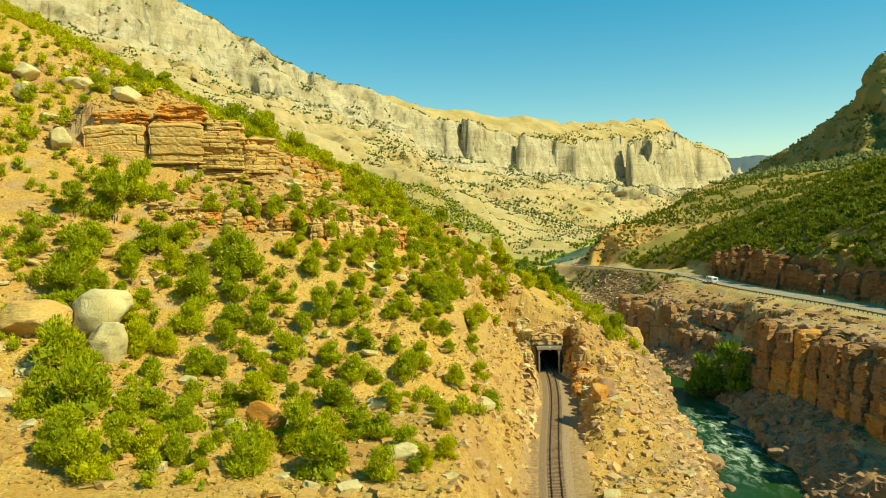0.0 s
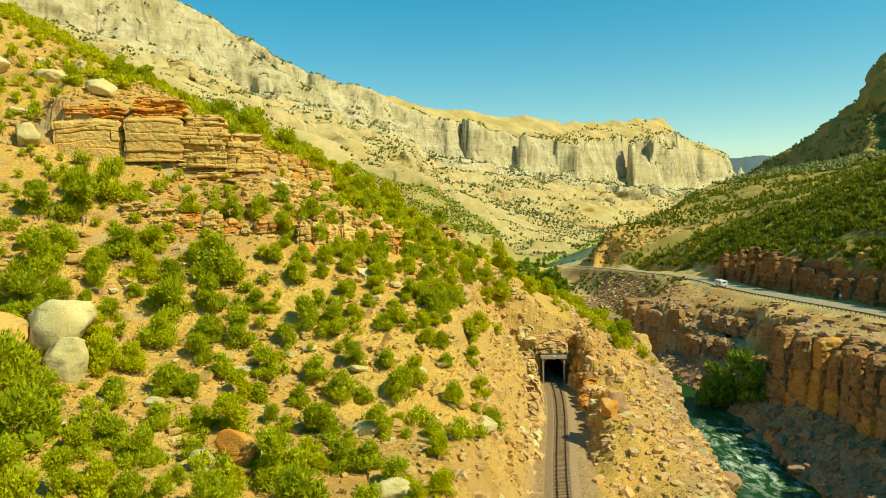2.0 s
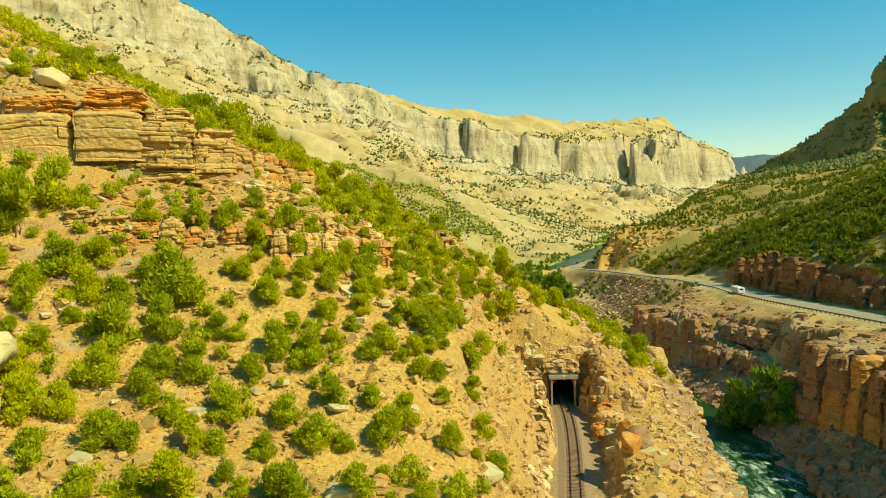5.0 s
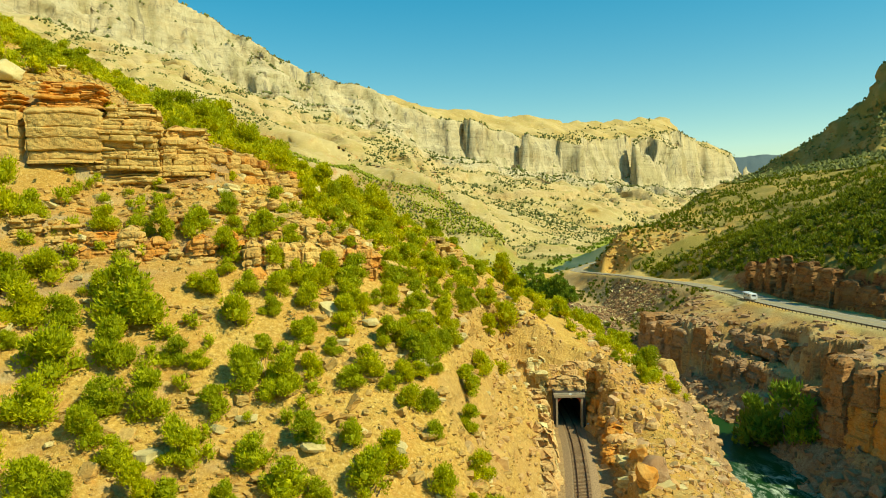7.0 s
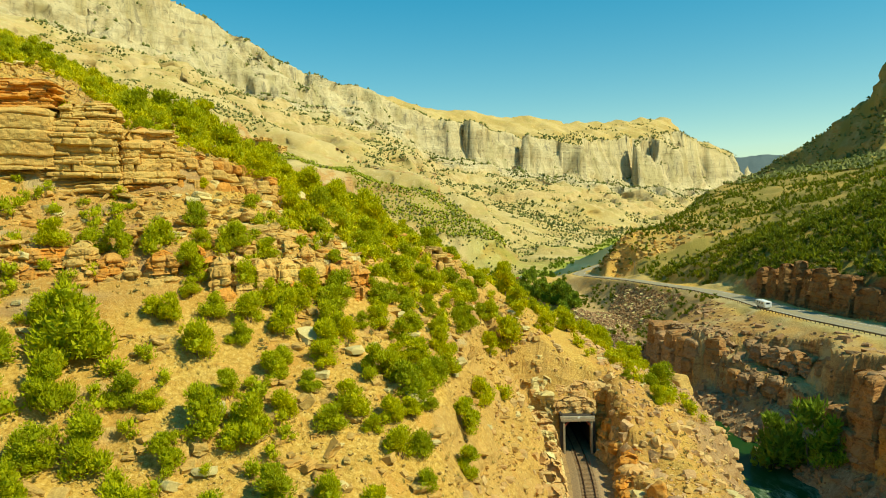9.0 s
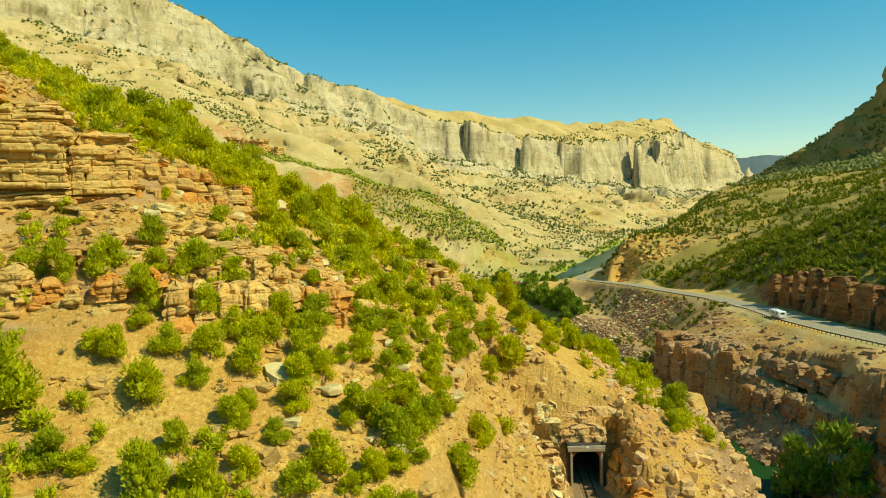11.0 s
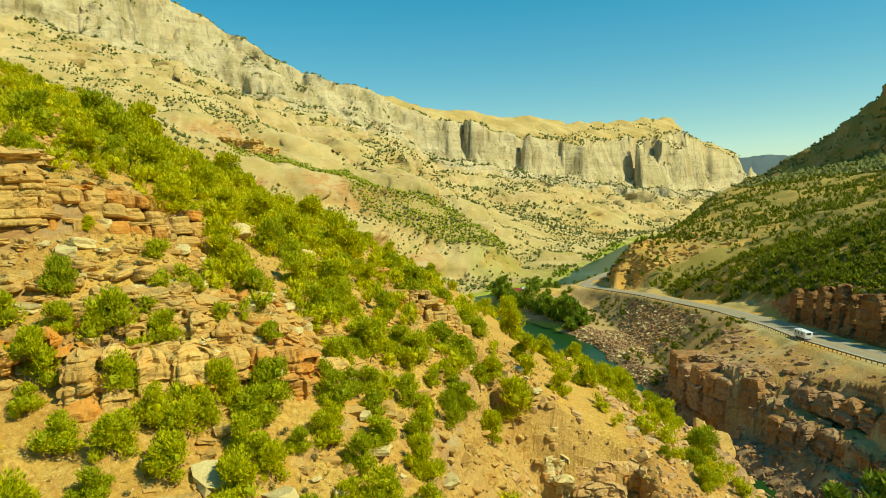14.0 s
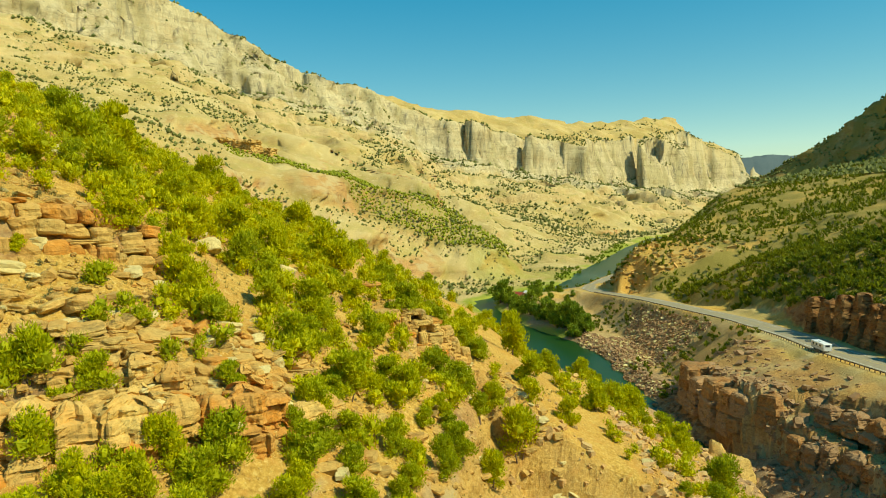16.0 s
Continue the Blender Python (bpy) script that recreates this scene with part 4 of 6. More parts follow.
def in_back(x, y, z, d, q, t, s, sl):
    return (q < 0) & (d > 5 + 11 * (y > 170)) & (sl < 1.3) & (np.abs(along(CREST, x, y)[0]) > 6 + 2.5 * vnoise(x / 6, y / 6, 0, 88)) & ((x < -18) | (fbm(x / 9, y / 9, 0, 2, 47) > -0.1)) & ((t < -9) | (y > 138)) & ((y > 110 - 0.3 * (x + 60) + 7 * (x < -70)) & (y > 104) | ((x < -86) & (y > 105)) | (x < -100) & (y > 80))


taken = [(x, y) for row in HILL_BUSHES for x, y, _ in row]
count = 0
for x, y, z in free_spots(1400, -120, 25, 100, 215, 21, in_back, 3.2):
    if count < 92 and all(math.hypot(x - a, y - b) > 2.6 for a, b in taken):
        juniper(x, y, RNG.uniform(2.2, 4.0), RNG.randrange(9), z, "junipers on the green shoulder", "dense green juniper on the shoulder of the hill")
        taken.append((x, y))
        count += 1


under = lambda x, y, z, d, q, t, s, sl: (q < 0) & (t < -10) & (sl < 1.3) & (y < 88 + 1.5 * (x + 46))
for x, y, z in free_spots(260, -48, -17, 74, 126, 27, under, 3.0):
    if all(math.hypot(x - a, y - b) > 2.0 for a, b in taken):
        juniper(x, y, RNG.uniform(1.9, 3.2), RNG.randrange(9), z, "junipers on the near hill", "yellow-green juniper bush below the sandstone ledge")
        taken.append((x, y))


# ---- many small things in one mesh ----
def swarm(name, shapes, spots, mat, label, category, seed, stretch=(0.8, 1.2), flat=1.0, tilt=0.0):
    """Copies of small shapes (verts, faces of one size n) at spots of x, y, z, size in one mesh."""
    r = np.random.default_rng(seed)
    spots = np.array(spots, float)
    pick = r.integers(0, len(shapes), len(spots))
    verts, loops, base = [], [], 0
    for k, (v, f) in enumerate(shapes):
        p = spots[pick == k]
        if not len(p):
            continue
        a, tl, ta = r.uniform(0, math.tau, len(p)), r.normal(0, tilt, len(p)), r.uniform(0, math.tau, len(p))
        sc = p[:, 3:4] * r.uniform(*stretch, (len(p), 3)) * (1, 1, flat)
        w = v[None] * sc[:, None, :]
        c, s = np.cos(tl)[:, None], np.sin(tl)[:, None]
        w = np.stack([w[..., 0], w[..., 1] * c - w[..., 2] * s, w[..., 1] * s + w[..., 2] * c], -1)
        c, s = np.cos(a)[:, None], np.sin(a)[:, None]
        w = np.stack([w[..., 0] * c - w[..., 1] * s, w[..., 0] * s + w[..., 1] * c, w[..., 2]], -1) + p[:, None, :3]
        verts.append(w.reshape(-1, 3))
        off = base + np.arange(len(p))[:, None, None] * len(v)
        loops.append((f[None] + off).reshape(-1, f.shape[1]))
        base += len(p) * len(v)
    n = loops[0].shape[1]
    verts, loops = np.concatenate(verts), np.concatenate(loops)
    me = bpy.data.meshes.new(name)
    me.vertices.add(len(verts))
    me.vertices.foreach_set("co", verts.ravel())
    me.loops.add(loops.size)
    me.loops.foreach_set("vertex_index", loops.ravel().astype(np.int32))
    me.polygons.add(len(loops))
    me.polygons.foreach_set("loop_start", (np.arange(len(loops)) * n).astype(np.int32))
    me.polygons.foreach_set("use_smooth", np.zeros(len(loops), bool))
    me.update(calc_edges=True)
    me.materials.append(mat)
    return tagged(new(name, me), label, category, kind="stuff")


def shape_of(bm, tri=True):
    if tri:
        bmesh.ops.triangulate(bm, faces=bm.faces)
    bm.verts.index_update()
    v = np.array([x.co[:] for x in bm.verts])
    f = np.array([[x.index for x in g.verts] for g in bm.faces])
    bm.free()
    return v, f


def stone_bm(r, cuts=0, rough=0.16, keep=(1.0, 1.0, 0.95, 0.88)):
    """An angular stone of about one metre."""
    bm = bmesh.new()
    bmesh.ops.create_cube(bm, size=1)
    if cuts:
        bmesh.ops.subdivide_edges(bm, edges=bm.edges, cuts=cuts, use_grid_fill=True)
        for v in bm.verts:
            m = max(abs(c) for c in v.co) * 2
            n = sum(abs(abs(c) - 0.5) < 1e-4 for c in v.co)
            v.co *= keep[n]
    for v in bm.verts:
        v.co += Vector((r.uniform(-1, 1), r.uniform(-1, 1), r.uniform(-1, 1))) * rough
    return bm


STONES = [shape_of(stone_bm(random.Random(k), 0, 0.2)) for k in range(8)]
ROUND_STONES = [shape_of(stone_bm(random.Random(k + 40), 1, 0.09)) for k in range(8)]


def clump(seed, lobes, leaves, leaf):
    r = random.Random(seed)
    bm = bmesh.new()
    for _ in range(lobes):
        a, d, h = r.uniform(0, 6.28), r.uniform(0.0, 0.3), r.uniform(0.2, 0.7)
        c, rad = (d * math.cos(a), d * math.sin(a), h), r.uniform(0.18, 0.29)
        core = bmesh.ops.create_uvsphere(bm, u_segments=5, v_segments=3, radius=rad * 0.52, matrix=Matrix.Translation(c))
        for v in core["verts"]:
            v.co += Vector((r.uniform(-1, 1), r.uniform(-1, 1), r.uniform(-1, 1))) * rad * 0.2
        leaf_cloud(bm, c, rad, leaves, leaf, r)
    return shape_of(bm)


def tuft(seed, around=5, rings=3):
    r = random.Random(seed)
    bm = bmesh.new()
    bmesh.ops.create_uvsphere(bm, u_segments=around, v_segments=rings, radius=0.5, matrix=Matrix.Translation((0, 0, 0.3)))
    for v in bm.verts:
        v.co += Vector((r.uniform(-1, 1), r.uniform(-1, 1), r.uniform(-0.6, 1))) * 0.17
    return shape_of(bm)


def blades(seed, n=8):
    r = random.Random(seed)
    bm = bmesh.new()
    for _ in range(n):
        a, lean, h = r.uniform(0, 6.28), r.uniform(0.1, 0.5), r.uniform(0.5, 1.0)
        o, w = Vector((math.cos(a), math.sin(a), 0)), Vector((-math.sin(a), math.cos(a), 0)) * 0.09
        b = o * r.uniform(0, 0.3)
        bm.faces.new([bm.verts.new(p) for p in (b - w, b + w, b + o * lean + Vector((0, 0, h)))])
    return shape_of(bm)


BLADES = [blades(k + 80) for k in range(8)]
FAR_TUFTS = [tuft(k + 30, 4, 2) for k in range(8)]
CLUMPS = [clump(k, 3, 20, 0.15) for k in range(8)]
FAR_CLUMPS = [clump(k + 60, 2, 6, 0.28) for k in range(8)]
THICKETS = [clump(k + 20, 7, 46, 0.064) for k in range(6)]
r5 = random.Random(77)

# scrub between the junipers of the near hill, and behind its shoulder
spots = [(x, y, z - 0.1, r5.uniform(1.8, 3.6)) for x, y, z in free_spots(3600, -150, 30, 80, 210, 31, in_back, 3.15) if all(math.hypot(x - a, y - b) > 1.6 for a, b in taken)]
swarm("juniper_scrub", THICKETS, spots, LEAF, "dense green juniper scrub behind the shoulder of the hill", "scrub", 1)
spots = [(x, y, z - 0.1, r5.uniform(1.3, 3.0)) for x, y, z in free_spots(2400, -118, -16, 22, 106, 48, lambda x, y, z, d, q, t, s, sl: (q < 0) & (t < -10) & (sl < 1.15) & (fbm(x / 14, y / 14, 0, 2, 49) > 0.12 + 0.1 * (x > -40)), 2.9) if all(math.hypot(x - a, y - b) > 2.0 for a, b in taken)]
swarm("young_junipers", THICKETS, spots, LEAF, "young yellow-green junipers filling the dry slope", "scrub", 12)
# low sage and dry tufts on the near slope
low = [(x, y, z - 0.05, r5.uniform(0.35, 0.9)) for x, y, z in free_spots(1500, -120, 28, 22, 150, 32, lambda x, y, z, d, q, t, s, sl: (q < 0) & (d > 4) & (sl < 1.2) & (np.abs(t) > 6), 2.2)]
swarm("sagebrush", CLUMPS, low, SAGE, "low grey-green sage and dry tufts among the stones", "sagebrush", 2)

spots = [(x, y, z, r5.uniform(0.25, 0.65)) for x, y, z in free_spots(12000, -115, 34, 20, 165, 65, lambda x, y, z, d, q, t, s, sl: (q < 0) & (d > 3) & (np.abs(t) > 5) & (fbm(x / 8, y / 8, 0, 3, 66) > -0.3), 0.9)]
swarm("dry_grass", BLADES, spots, STRAW, "small tufts of dry straw-coloured grass on the slope", "grass", 25)
# woods on the opposite slope, in the leaf colour darkened for shade
def opposite(x, y, z, d, q, t, s, sl):
    open_patch = fbm(x / 30, y / 30, 0, 3, 33)
    keep = np.where(y < 330, open_patch > -0.7, open_patch > -0.5 + 0.0003 * (y - 330))
    return (q > 0) & (x > road_x(y) + 17 - 2 * (y < 260)) & (sl < 1.25) & (z > road_z(y) + np.where(y < 330, 5, 1.5)) & keep & ~((y > 455) & (y < 545) & (x < 160) & (z < 38) & (open_patch < 0.35))


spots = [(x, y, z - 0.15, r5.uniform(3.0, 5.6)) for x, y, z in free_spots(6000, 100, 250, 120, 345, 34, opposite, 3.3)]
swarm("juniper_woods", CLUMPS, spots, SHADED_LEAF, "juniper woods on the opposite slope, leaves darkened for shade", "woods", 3)
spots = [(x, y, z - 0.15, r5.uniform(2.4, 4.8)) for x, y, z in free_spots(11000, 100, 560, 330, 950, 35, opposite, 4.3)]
swarm("distant_woods", FAR_CLUMPS, spots, SHADED_LEAF, "juniper woods further along the opposite slope, leaves darkened for shade", "woods", 17)
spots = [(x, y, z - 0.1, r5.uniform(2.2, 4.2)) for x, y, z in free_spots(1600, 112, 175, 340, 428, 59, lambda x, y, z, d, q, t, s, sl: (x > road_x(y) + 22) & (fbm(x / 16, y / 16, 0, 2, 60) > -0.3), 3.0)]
swarm("gully_woods", CLUMPS, spots, SHADED_LEAF, "dense juniper filling the gully above the road, leaves darkened for shade", "woods", 24)
spots = [(x, y, z - 0.1, r5.uniform(1.8, 3.8)) for x, y, z in free_spots(3000, -190, 25, 225, 480, 52, lambda x, y, z, d, q, t, s, sl: (q < 0) & (d > 18) & (sl < 1.3) & (fbm(x / 30, y / 30, 0, 3, 53) > -0.3), 4.5)]
swarm("valley_scrub", FAR_CLUMPS, spots, LEAF, "green scrub on the slope behind the hill", "scrub", 18)


# scrub dots of the far valley and its talus
def far_scrub(x, y, z, d, q, t, s, sl):
    thick = fbm(x / 70, y / 70, 0, 4, 36)
    return (d > 12) & (sl < 1.4) & ((y > 420) | ((q < 0) & (y > 250))) & (s > -330) & (thick + 0.35 * fbm(x / 16, y / 16, 0, 2, 38) > 0.05 - 0.18 * (s < 330) - 0.35 * ((q < 0) & (y < 620)) + 0.3 * (s < -20) + 0.9 * (s < -110)) & ~((q > 0) & (y < 700))


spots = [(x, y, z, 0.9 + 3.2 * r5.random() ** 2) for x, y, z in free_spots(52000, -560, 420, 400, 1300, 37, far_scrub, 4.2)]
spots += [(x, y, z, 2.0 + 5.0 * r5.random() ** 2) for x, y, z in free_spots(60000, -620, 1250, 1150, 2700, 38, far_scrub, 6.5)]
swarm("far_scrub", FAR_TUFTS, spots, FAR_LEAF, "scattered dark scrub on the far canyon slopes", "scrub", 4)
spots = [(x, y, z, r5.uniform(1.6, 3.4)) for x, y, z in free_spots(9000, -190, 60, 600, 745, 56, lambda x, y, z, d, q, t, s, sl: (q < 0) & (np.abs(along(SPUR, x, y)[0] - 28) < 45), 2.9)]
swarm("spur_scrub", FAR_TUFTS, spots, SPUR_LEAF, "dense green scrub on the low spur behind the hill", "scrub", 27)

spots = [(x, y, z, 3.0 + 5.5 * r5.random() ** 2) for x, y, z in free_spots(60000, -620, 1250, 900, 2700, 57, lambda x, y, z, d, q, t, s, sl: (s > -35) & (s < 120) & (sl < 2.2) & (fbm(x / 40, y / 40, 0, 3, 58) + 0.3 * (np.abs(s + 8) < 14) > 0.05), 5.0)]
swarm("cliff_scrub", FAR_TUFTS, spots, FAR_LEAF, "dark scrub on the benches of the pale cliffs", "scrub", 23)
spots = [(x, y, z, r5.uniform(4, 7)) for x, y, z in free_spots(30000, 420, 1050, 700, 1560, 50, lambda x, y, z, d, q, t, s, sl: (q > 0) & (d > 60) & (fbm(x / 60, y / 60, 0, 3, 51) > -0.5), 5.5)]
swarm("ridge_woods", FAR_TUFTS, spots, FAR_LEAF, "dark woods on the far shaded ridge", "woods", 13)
# loose stones
def stony(x, y, z, d, q, t, s, sl):
    return (q < 0) & (d > 1.5) & (np.abs(t) > 6) & (fbm(x / 12, y / 12, 0, 3, 39) > -0.35)


spots = [(x, y, z + 0.02, 0.2 + 1.3 * r5.random() ** 5) for x, y, z in free_spots(26000, -110, 34, 22, 150, 41, stony, 0.5)]
swarm("loose_stones", ROUND_STONES, [p for p in spots if p[3] > 0.45], SANDSTONE, "tan sandstone slabs lying loose on the slope", "stones", 26, (0.6, 1.5), 0.45, 0.35)
swarm("small_stones", STONES, [p for p in spots if p[3] <= 0.45], SANDSTONE, "loose tan sandstone slabs and stones on the slope", "stones", 5, (0.6, 1.5), 0.45, 0.35)

spots = [(x, y, z + 0.05, 0.8 + 1.8 * r5.random() ** 2) for x, y, z in free_spots(700, -105, 25, 26, 150, 46, stony, 3.2)]
swarm("flat_slabs", ROUND_STONES, spots, PALE_ROCK, "larger pale flat slabs lying on the slope", "slabs", 10, (0.6, 1.4), 0.4, 0.3)


def left_bank(x, y, z, d, q, t, s, sl):
    return (q < 0) & (t > 5.5) & (d > -0.8) & (x > -6)


def right_bank(x, y, z, d, q, t, s, sl):
    return (q > 0) & (d > -1.5) & (d < 13) & (y < 270)


spots = [(x, y, z + 0.02, 0.25 + 1.5 * r5.random() ** 4) for x, y, z in free_spots(5200, -6, 45, 50, 200, 42, left_bank, 1.0)]
swarm("tan_rubble", ROUND_STONES, spots[::2], CUT_ROCK, "angular warm tan and pink rubble between track and river", "rubble", 6, (0.6, 1.5), 0.7, 0.5)
swarm("pink_rubble", ROUND_STONES, spots[1::2], RUBBLE_ROCK, "angular pink rubble between track and river", "rubble", 16, (0.6, 1.5), 0.7, 0.5)
spots = [(x, y, z + 0.02, 0.3 + 1.5 * r5.random() ** 4) for x, y, z in free_spots(7000, 38, 66, 55, 268, 45, right_bank, 0.8)]
swarm("river_rubble", STONES, spots, PINK_ROCK, "angular pink and grey rubble along the river", "rubble", 9, (0.65, 1.4), 0.7, 0.5)
spots = [(x, y, z + 0.1, 0.4 + 0.8 * r5.random() ** 2) for x, y, z in free_spots(10000, 46, 94, 268, 395, 43, lambda x, y, z, d, q, t, s, sl: (q > 0) & (d > -1) & (x < road_x(y) - 4) & (z > 1.5) & ((y > 304) | (d < 8)) & (z > np.interp(y, (300, 365, 400), (1, 1.6, 9))), 0.9)]
swarm("riprap", STONES, [p for k, p in enumerate(spots) if k % 6], PINK_ROCK, "reddish riprap boulders on the road embankment", "riprap", 7, (0.7, 1.3), 0.8, 0.5)
swarm("riprap", STONES, spots[::6], PALE_ROCK, "pale riprap boulders among the pinkish ones of the embankment", "riprap", 19, (0.7, 1.3), 0.8, 0.5)
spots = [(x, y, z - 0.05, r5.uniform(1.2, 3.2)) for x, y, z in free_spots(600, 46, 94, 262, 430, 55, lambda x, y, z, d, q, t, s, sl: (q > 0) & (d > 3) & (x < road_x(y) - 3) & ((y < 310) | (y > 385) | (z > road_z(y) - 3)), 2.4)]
swarm("embankment_brush", CLUMPS, spots, SHADED_LEAF, "low green brush on the road embankment", "brush", 20)


# ---- outcrops ----
def hewn(seed, loose=1.0, split=3):
    """A worn, jointed block of about one metre: rounded edges, a few broken corners, one weathered bed."""
    r = random.Random(seed)
    bm = bmesh.new()
    bmesh.ops.create_cube(bm, size=1)
    bmesh.ops.subdivide_edges(bm, edges=bm.edges, cuts=split + 2, use_grid_fill=True)
    cuts = [(Vector((r.choice((-1, 1)) * r.uniform(0.5, 1), r.choice((-1, 1)) * r.uniform(0.5, 1), r.choice((-1, 1)) * r.uniform(0.3, 1))).normalized(), r.uniform(0.60, 0.72) - 0.07 * loose) for _ in range(5)]
    o = Vector((r.uniform(0, 50), r.uniform(0, 50), r.uniform(0, 50)))
    bed, deep = r.uniform(-0.2, 0.3), r.uniform(0.03, 0.12)
    for v in bm.verts:
        far = (abs(v.co.x * 2) ** 7 + abs(v.co.y * 2) ** 7 + abs(v.co.z * 2) ** 7) ** (1 / 7)
        v.co /= max(far, 0.2) / max(abs(c) * 2 for c in v.co)
        for n, h in cuts:
            e = v.co.dot(n) - h
            if e > 0:
                v.co -= n * e
        pinch = 1 - deep * math.exp(-((v.co.z - bed) / 0.07) ** 2)
        v.co.x, v.co.y = v.co.x * pinch, v.co.y * pinch
        v.co += Vector([noise.noise(v.co * 1.7 + o + Vector((k * 9.1, 0, 0))) for k in range(3)]) * (0.05 + 0.04 * loose)
        v.co += Vector([noise.noise(v.co * 5 + o + Vector((k * 9.1, 0, 0))) for k in range(3)]) * 0.035
    return bm


def rock_column(name, w, deep, h, seed, mat, parent, at, yaw, bed=(0.5, 1.3), notch=0.25, fract=0.2, shelf=0.2, lean=0.05, res=0.26, joint=(0.8, 2.8), label=""):
    """One mass of bedded rock between two joints: beds stand out and draw back, the joints' edges are broken."""
    r = random.Random(seed)
    planes, z = [], -0.5
    while z < h + 1:
        planes.append((z, r.uniform(0.3, 1.0) * notch, r.uniform(-1, 1) * shelf))
        z += r.uniform(*bed)
    nx, ny, nz = max(6, int(w / res)), max(4, int(deep / res / 1.6)), max(8, int(h / res * 1.5))
    fx, fy = np.linspace(-0.5, 0.5, nx, endpoint=False), np.linspace(-0.5, 0.5, ny, endpoint=False)
    px = np.concatenate([fx, np.full(ny, 0.5), -fx, np.full(ny, -0.5)]) * w
    py = np.concatenate([np.full(nx, -0.5), fy, np.full(nx, 0.5), -fy]) * deep
    ax, ay = (np.abs(px) / (w / 2)) ** 7, (np.abs(py) / (deep / 2)) ** 7
    nrm = np.stack([np.sign(px) * ax, np.sign(py) * ay], 1)
    nrm /= np.linalg.norm(nrm, axis=1)[:, None] + 1e-9
    corner = ax * ay
    zz = np.linspace(0, h, nz)
    Z, PX = np.meshgrid(zz, px, indexing="ij")
    PY = np.broadcast_to(py, Z.shape)
    q = seed * 7.3
    wave = Z + 0.18 * vnoise(PX / 3.0, PY / 3.0, q, 301) + 0.3 * vnoise(PX / 9.0, q, 0, 302)
    off = -0.45 * corner[None, :] - lean * Z
    run = np.concatenate([[0], np.cumsum(np.hypot(np.diff(px), np.diff(py)))])
    round_it = run[-1] + 0.3
    for (z0, cut, step), (z1, _, _) in zip(planes[:-1], planes[1:]):
        inside = (wave >= z0) & (wave < z1)
        edges, e = [0.0], 0.0
        while e < round_it:
            e += r.uniform(*joint) * (0.5 + 0.6 * (z1 - z0))
            edges.append(e)
        edges = np.array(edges)
        u = run[None, :] + 0.14 * vnoise(Z / 0.6, z0, q, 303)
        seg = np.clip(np.searchsorted(edges, u) - 1, 0, len(edges) - 2)
        push = np.array([r.uniform(-1, 1) for _ in edges]) * shelf
        crack = np.minimum(np.abs(u - edges[seg]), np.abs(u - edges[seg + 1]))
        deep_crack = np.array([r.random() ** 2 for _ in edges])[seg] * notch * 1.6
        off = off + inside * (0.6 * step + push[seg] - deep_crack * np.exp(-(crack / 0.13) ** 2))
        off = off - cut * np.exp(-((wave - z0) / 0.10) ** 2) * smooth(vnoise(PX / 2.2 + PY / 2.2, z0 * 5, q, 304), -0.7, 0.3)
    broken = vnoise(PX / 2.0 + q, PY / 2.0, Z / 1.6, 305) + 0.5 * vnoise(PX / 0.9 + q, PY / 0.9, Z / 0.8, 306)
    off = off + fract * np.round(broken * 3) / 3 + 0.10 * vnoise(PX / 0.5, PY / 0.5, Z / 0.35 + q, 307)
    off = off - 0.5 * smooth(Z, h - 0.5, h)
    co = np.stack([PX + nrm[None, :, 0] * off, PY + nrm[None, :, 1] * off, Z + 0.25 * vnoise(PX / 2.5, PY / 2.5, q, 308) * (Z / h)], -1)
    rings = [co[-1] * (k, k, 1) + np.stack([0 * px, 0 * px, u + 0.22 * vnoise(px * k / 1.2, py * k / 1.2, q, 309)], 1) for k, u in ((0.86, 0.06), (0.6, 0.2), (0.3, 0.25))]
    n = len(px)
    verts = np.concatenate([co.reshape(-1, 3)] + rings)
    rows = len(verts) // n
    idx = np.arange(rows * n).reshape(rows, n)
    nxt = np.roll(idx, -1, 1)
    faces = np.stack([idx[:-1], nxt[:-1], nxt[1:], idx[1:]], -1).reshape(-1, 4).tolist() + [idx[-1].tolist()]
    me = bpy.data.meshes.new(name)
    me.from_pydata(verts.tolist(), [], faces)
    me.materials.append(mat)
    ob = new(name, me)
    ob.parent = parent
    ob.matrix_basis = Matrix.Translation(at) @ Matrix.Rotation(yaw, 4, "Z") @ Euler((r.gauss(0, 0.012), r.gauss(0, 0.012), 0)).to_matrix().to_4x4()
    return tagged(ob, label) if label else ob


BLOCKS = []
for mat in (SANDSTONE, RED_ROCK, PALE_ROCK, PINK_ROCK):
    row = []
    for k in range(12):
        me = bpy.data.meshes.new("block")
        bm = hewn(100 + k, 0.0 if k < 6 else 1.0)
        bm.to_mesh(me)
        bm.free()
        me.materials.append(mat)
        row.append(me)
    BLOCKS.append(row)


def block(parent, x, y, z, sx, sy, sz, yaw, kind, r, name="block", tilt=0.03, tight=0.0):
    ob = new(name, BLOCKS[kind][r.randrange(6) + (0 if r.random() < tight else 6)])
    ob.parent = parent
    ob.matrix_basis = Matrix.Translation((x, y, z)) @ Euler((r.gauss(0, tilt), r.gauss(0, tilt), yaw + r.gauss(0, 0.05) + r.choice((0, math.pi)))).to_matrix().to_4x4() @ Matrix.Diagonal((sx, sy, sz, 1))
    return ob


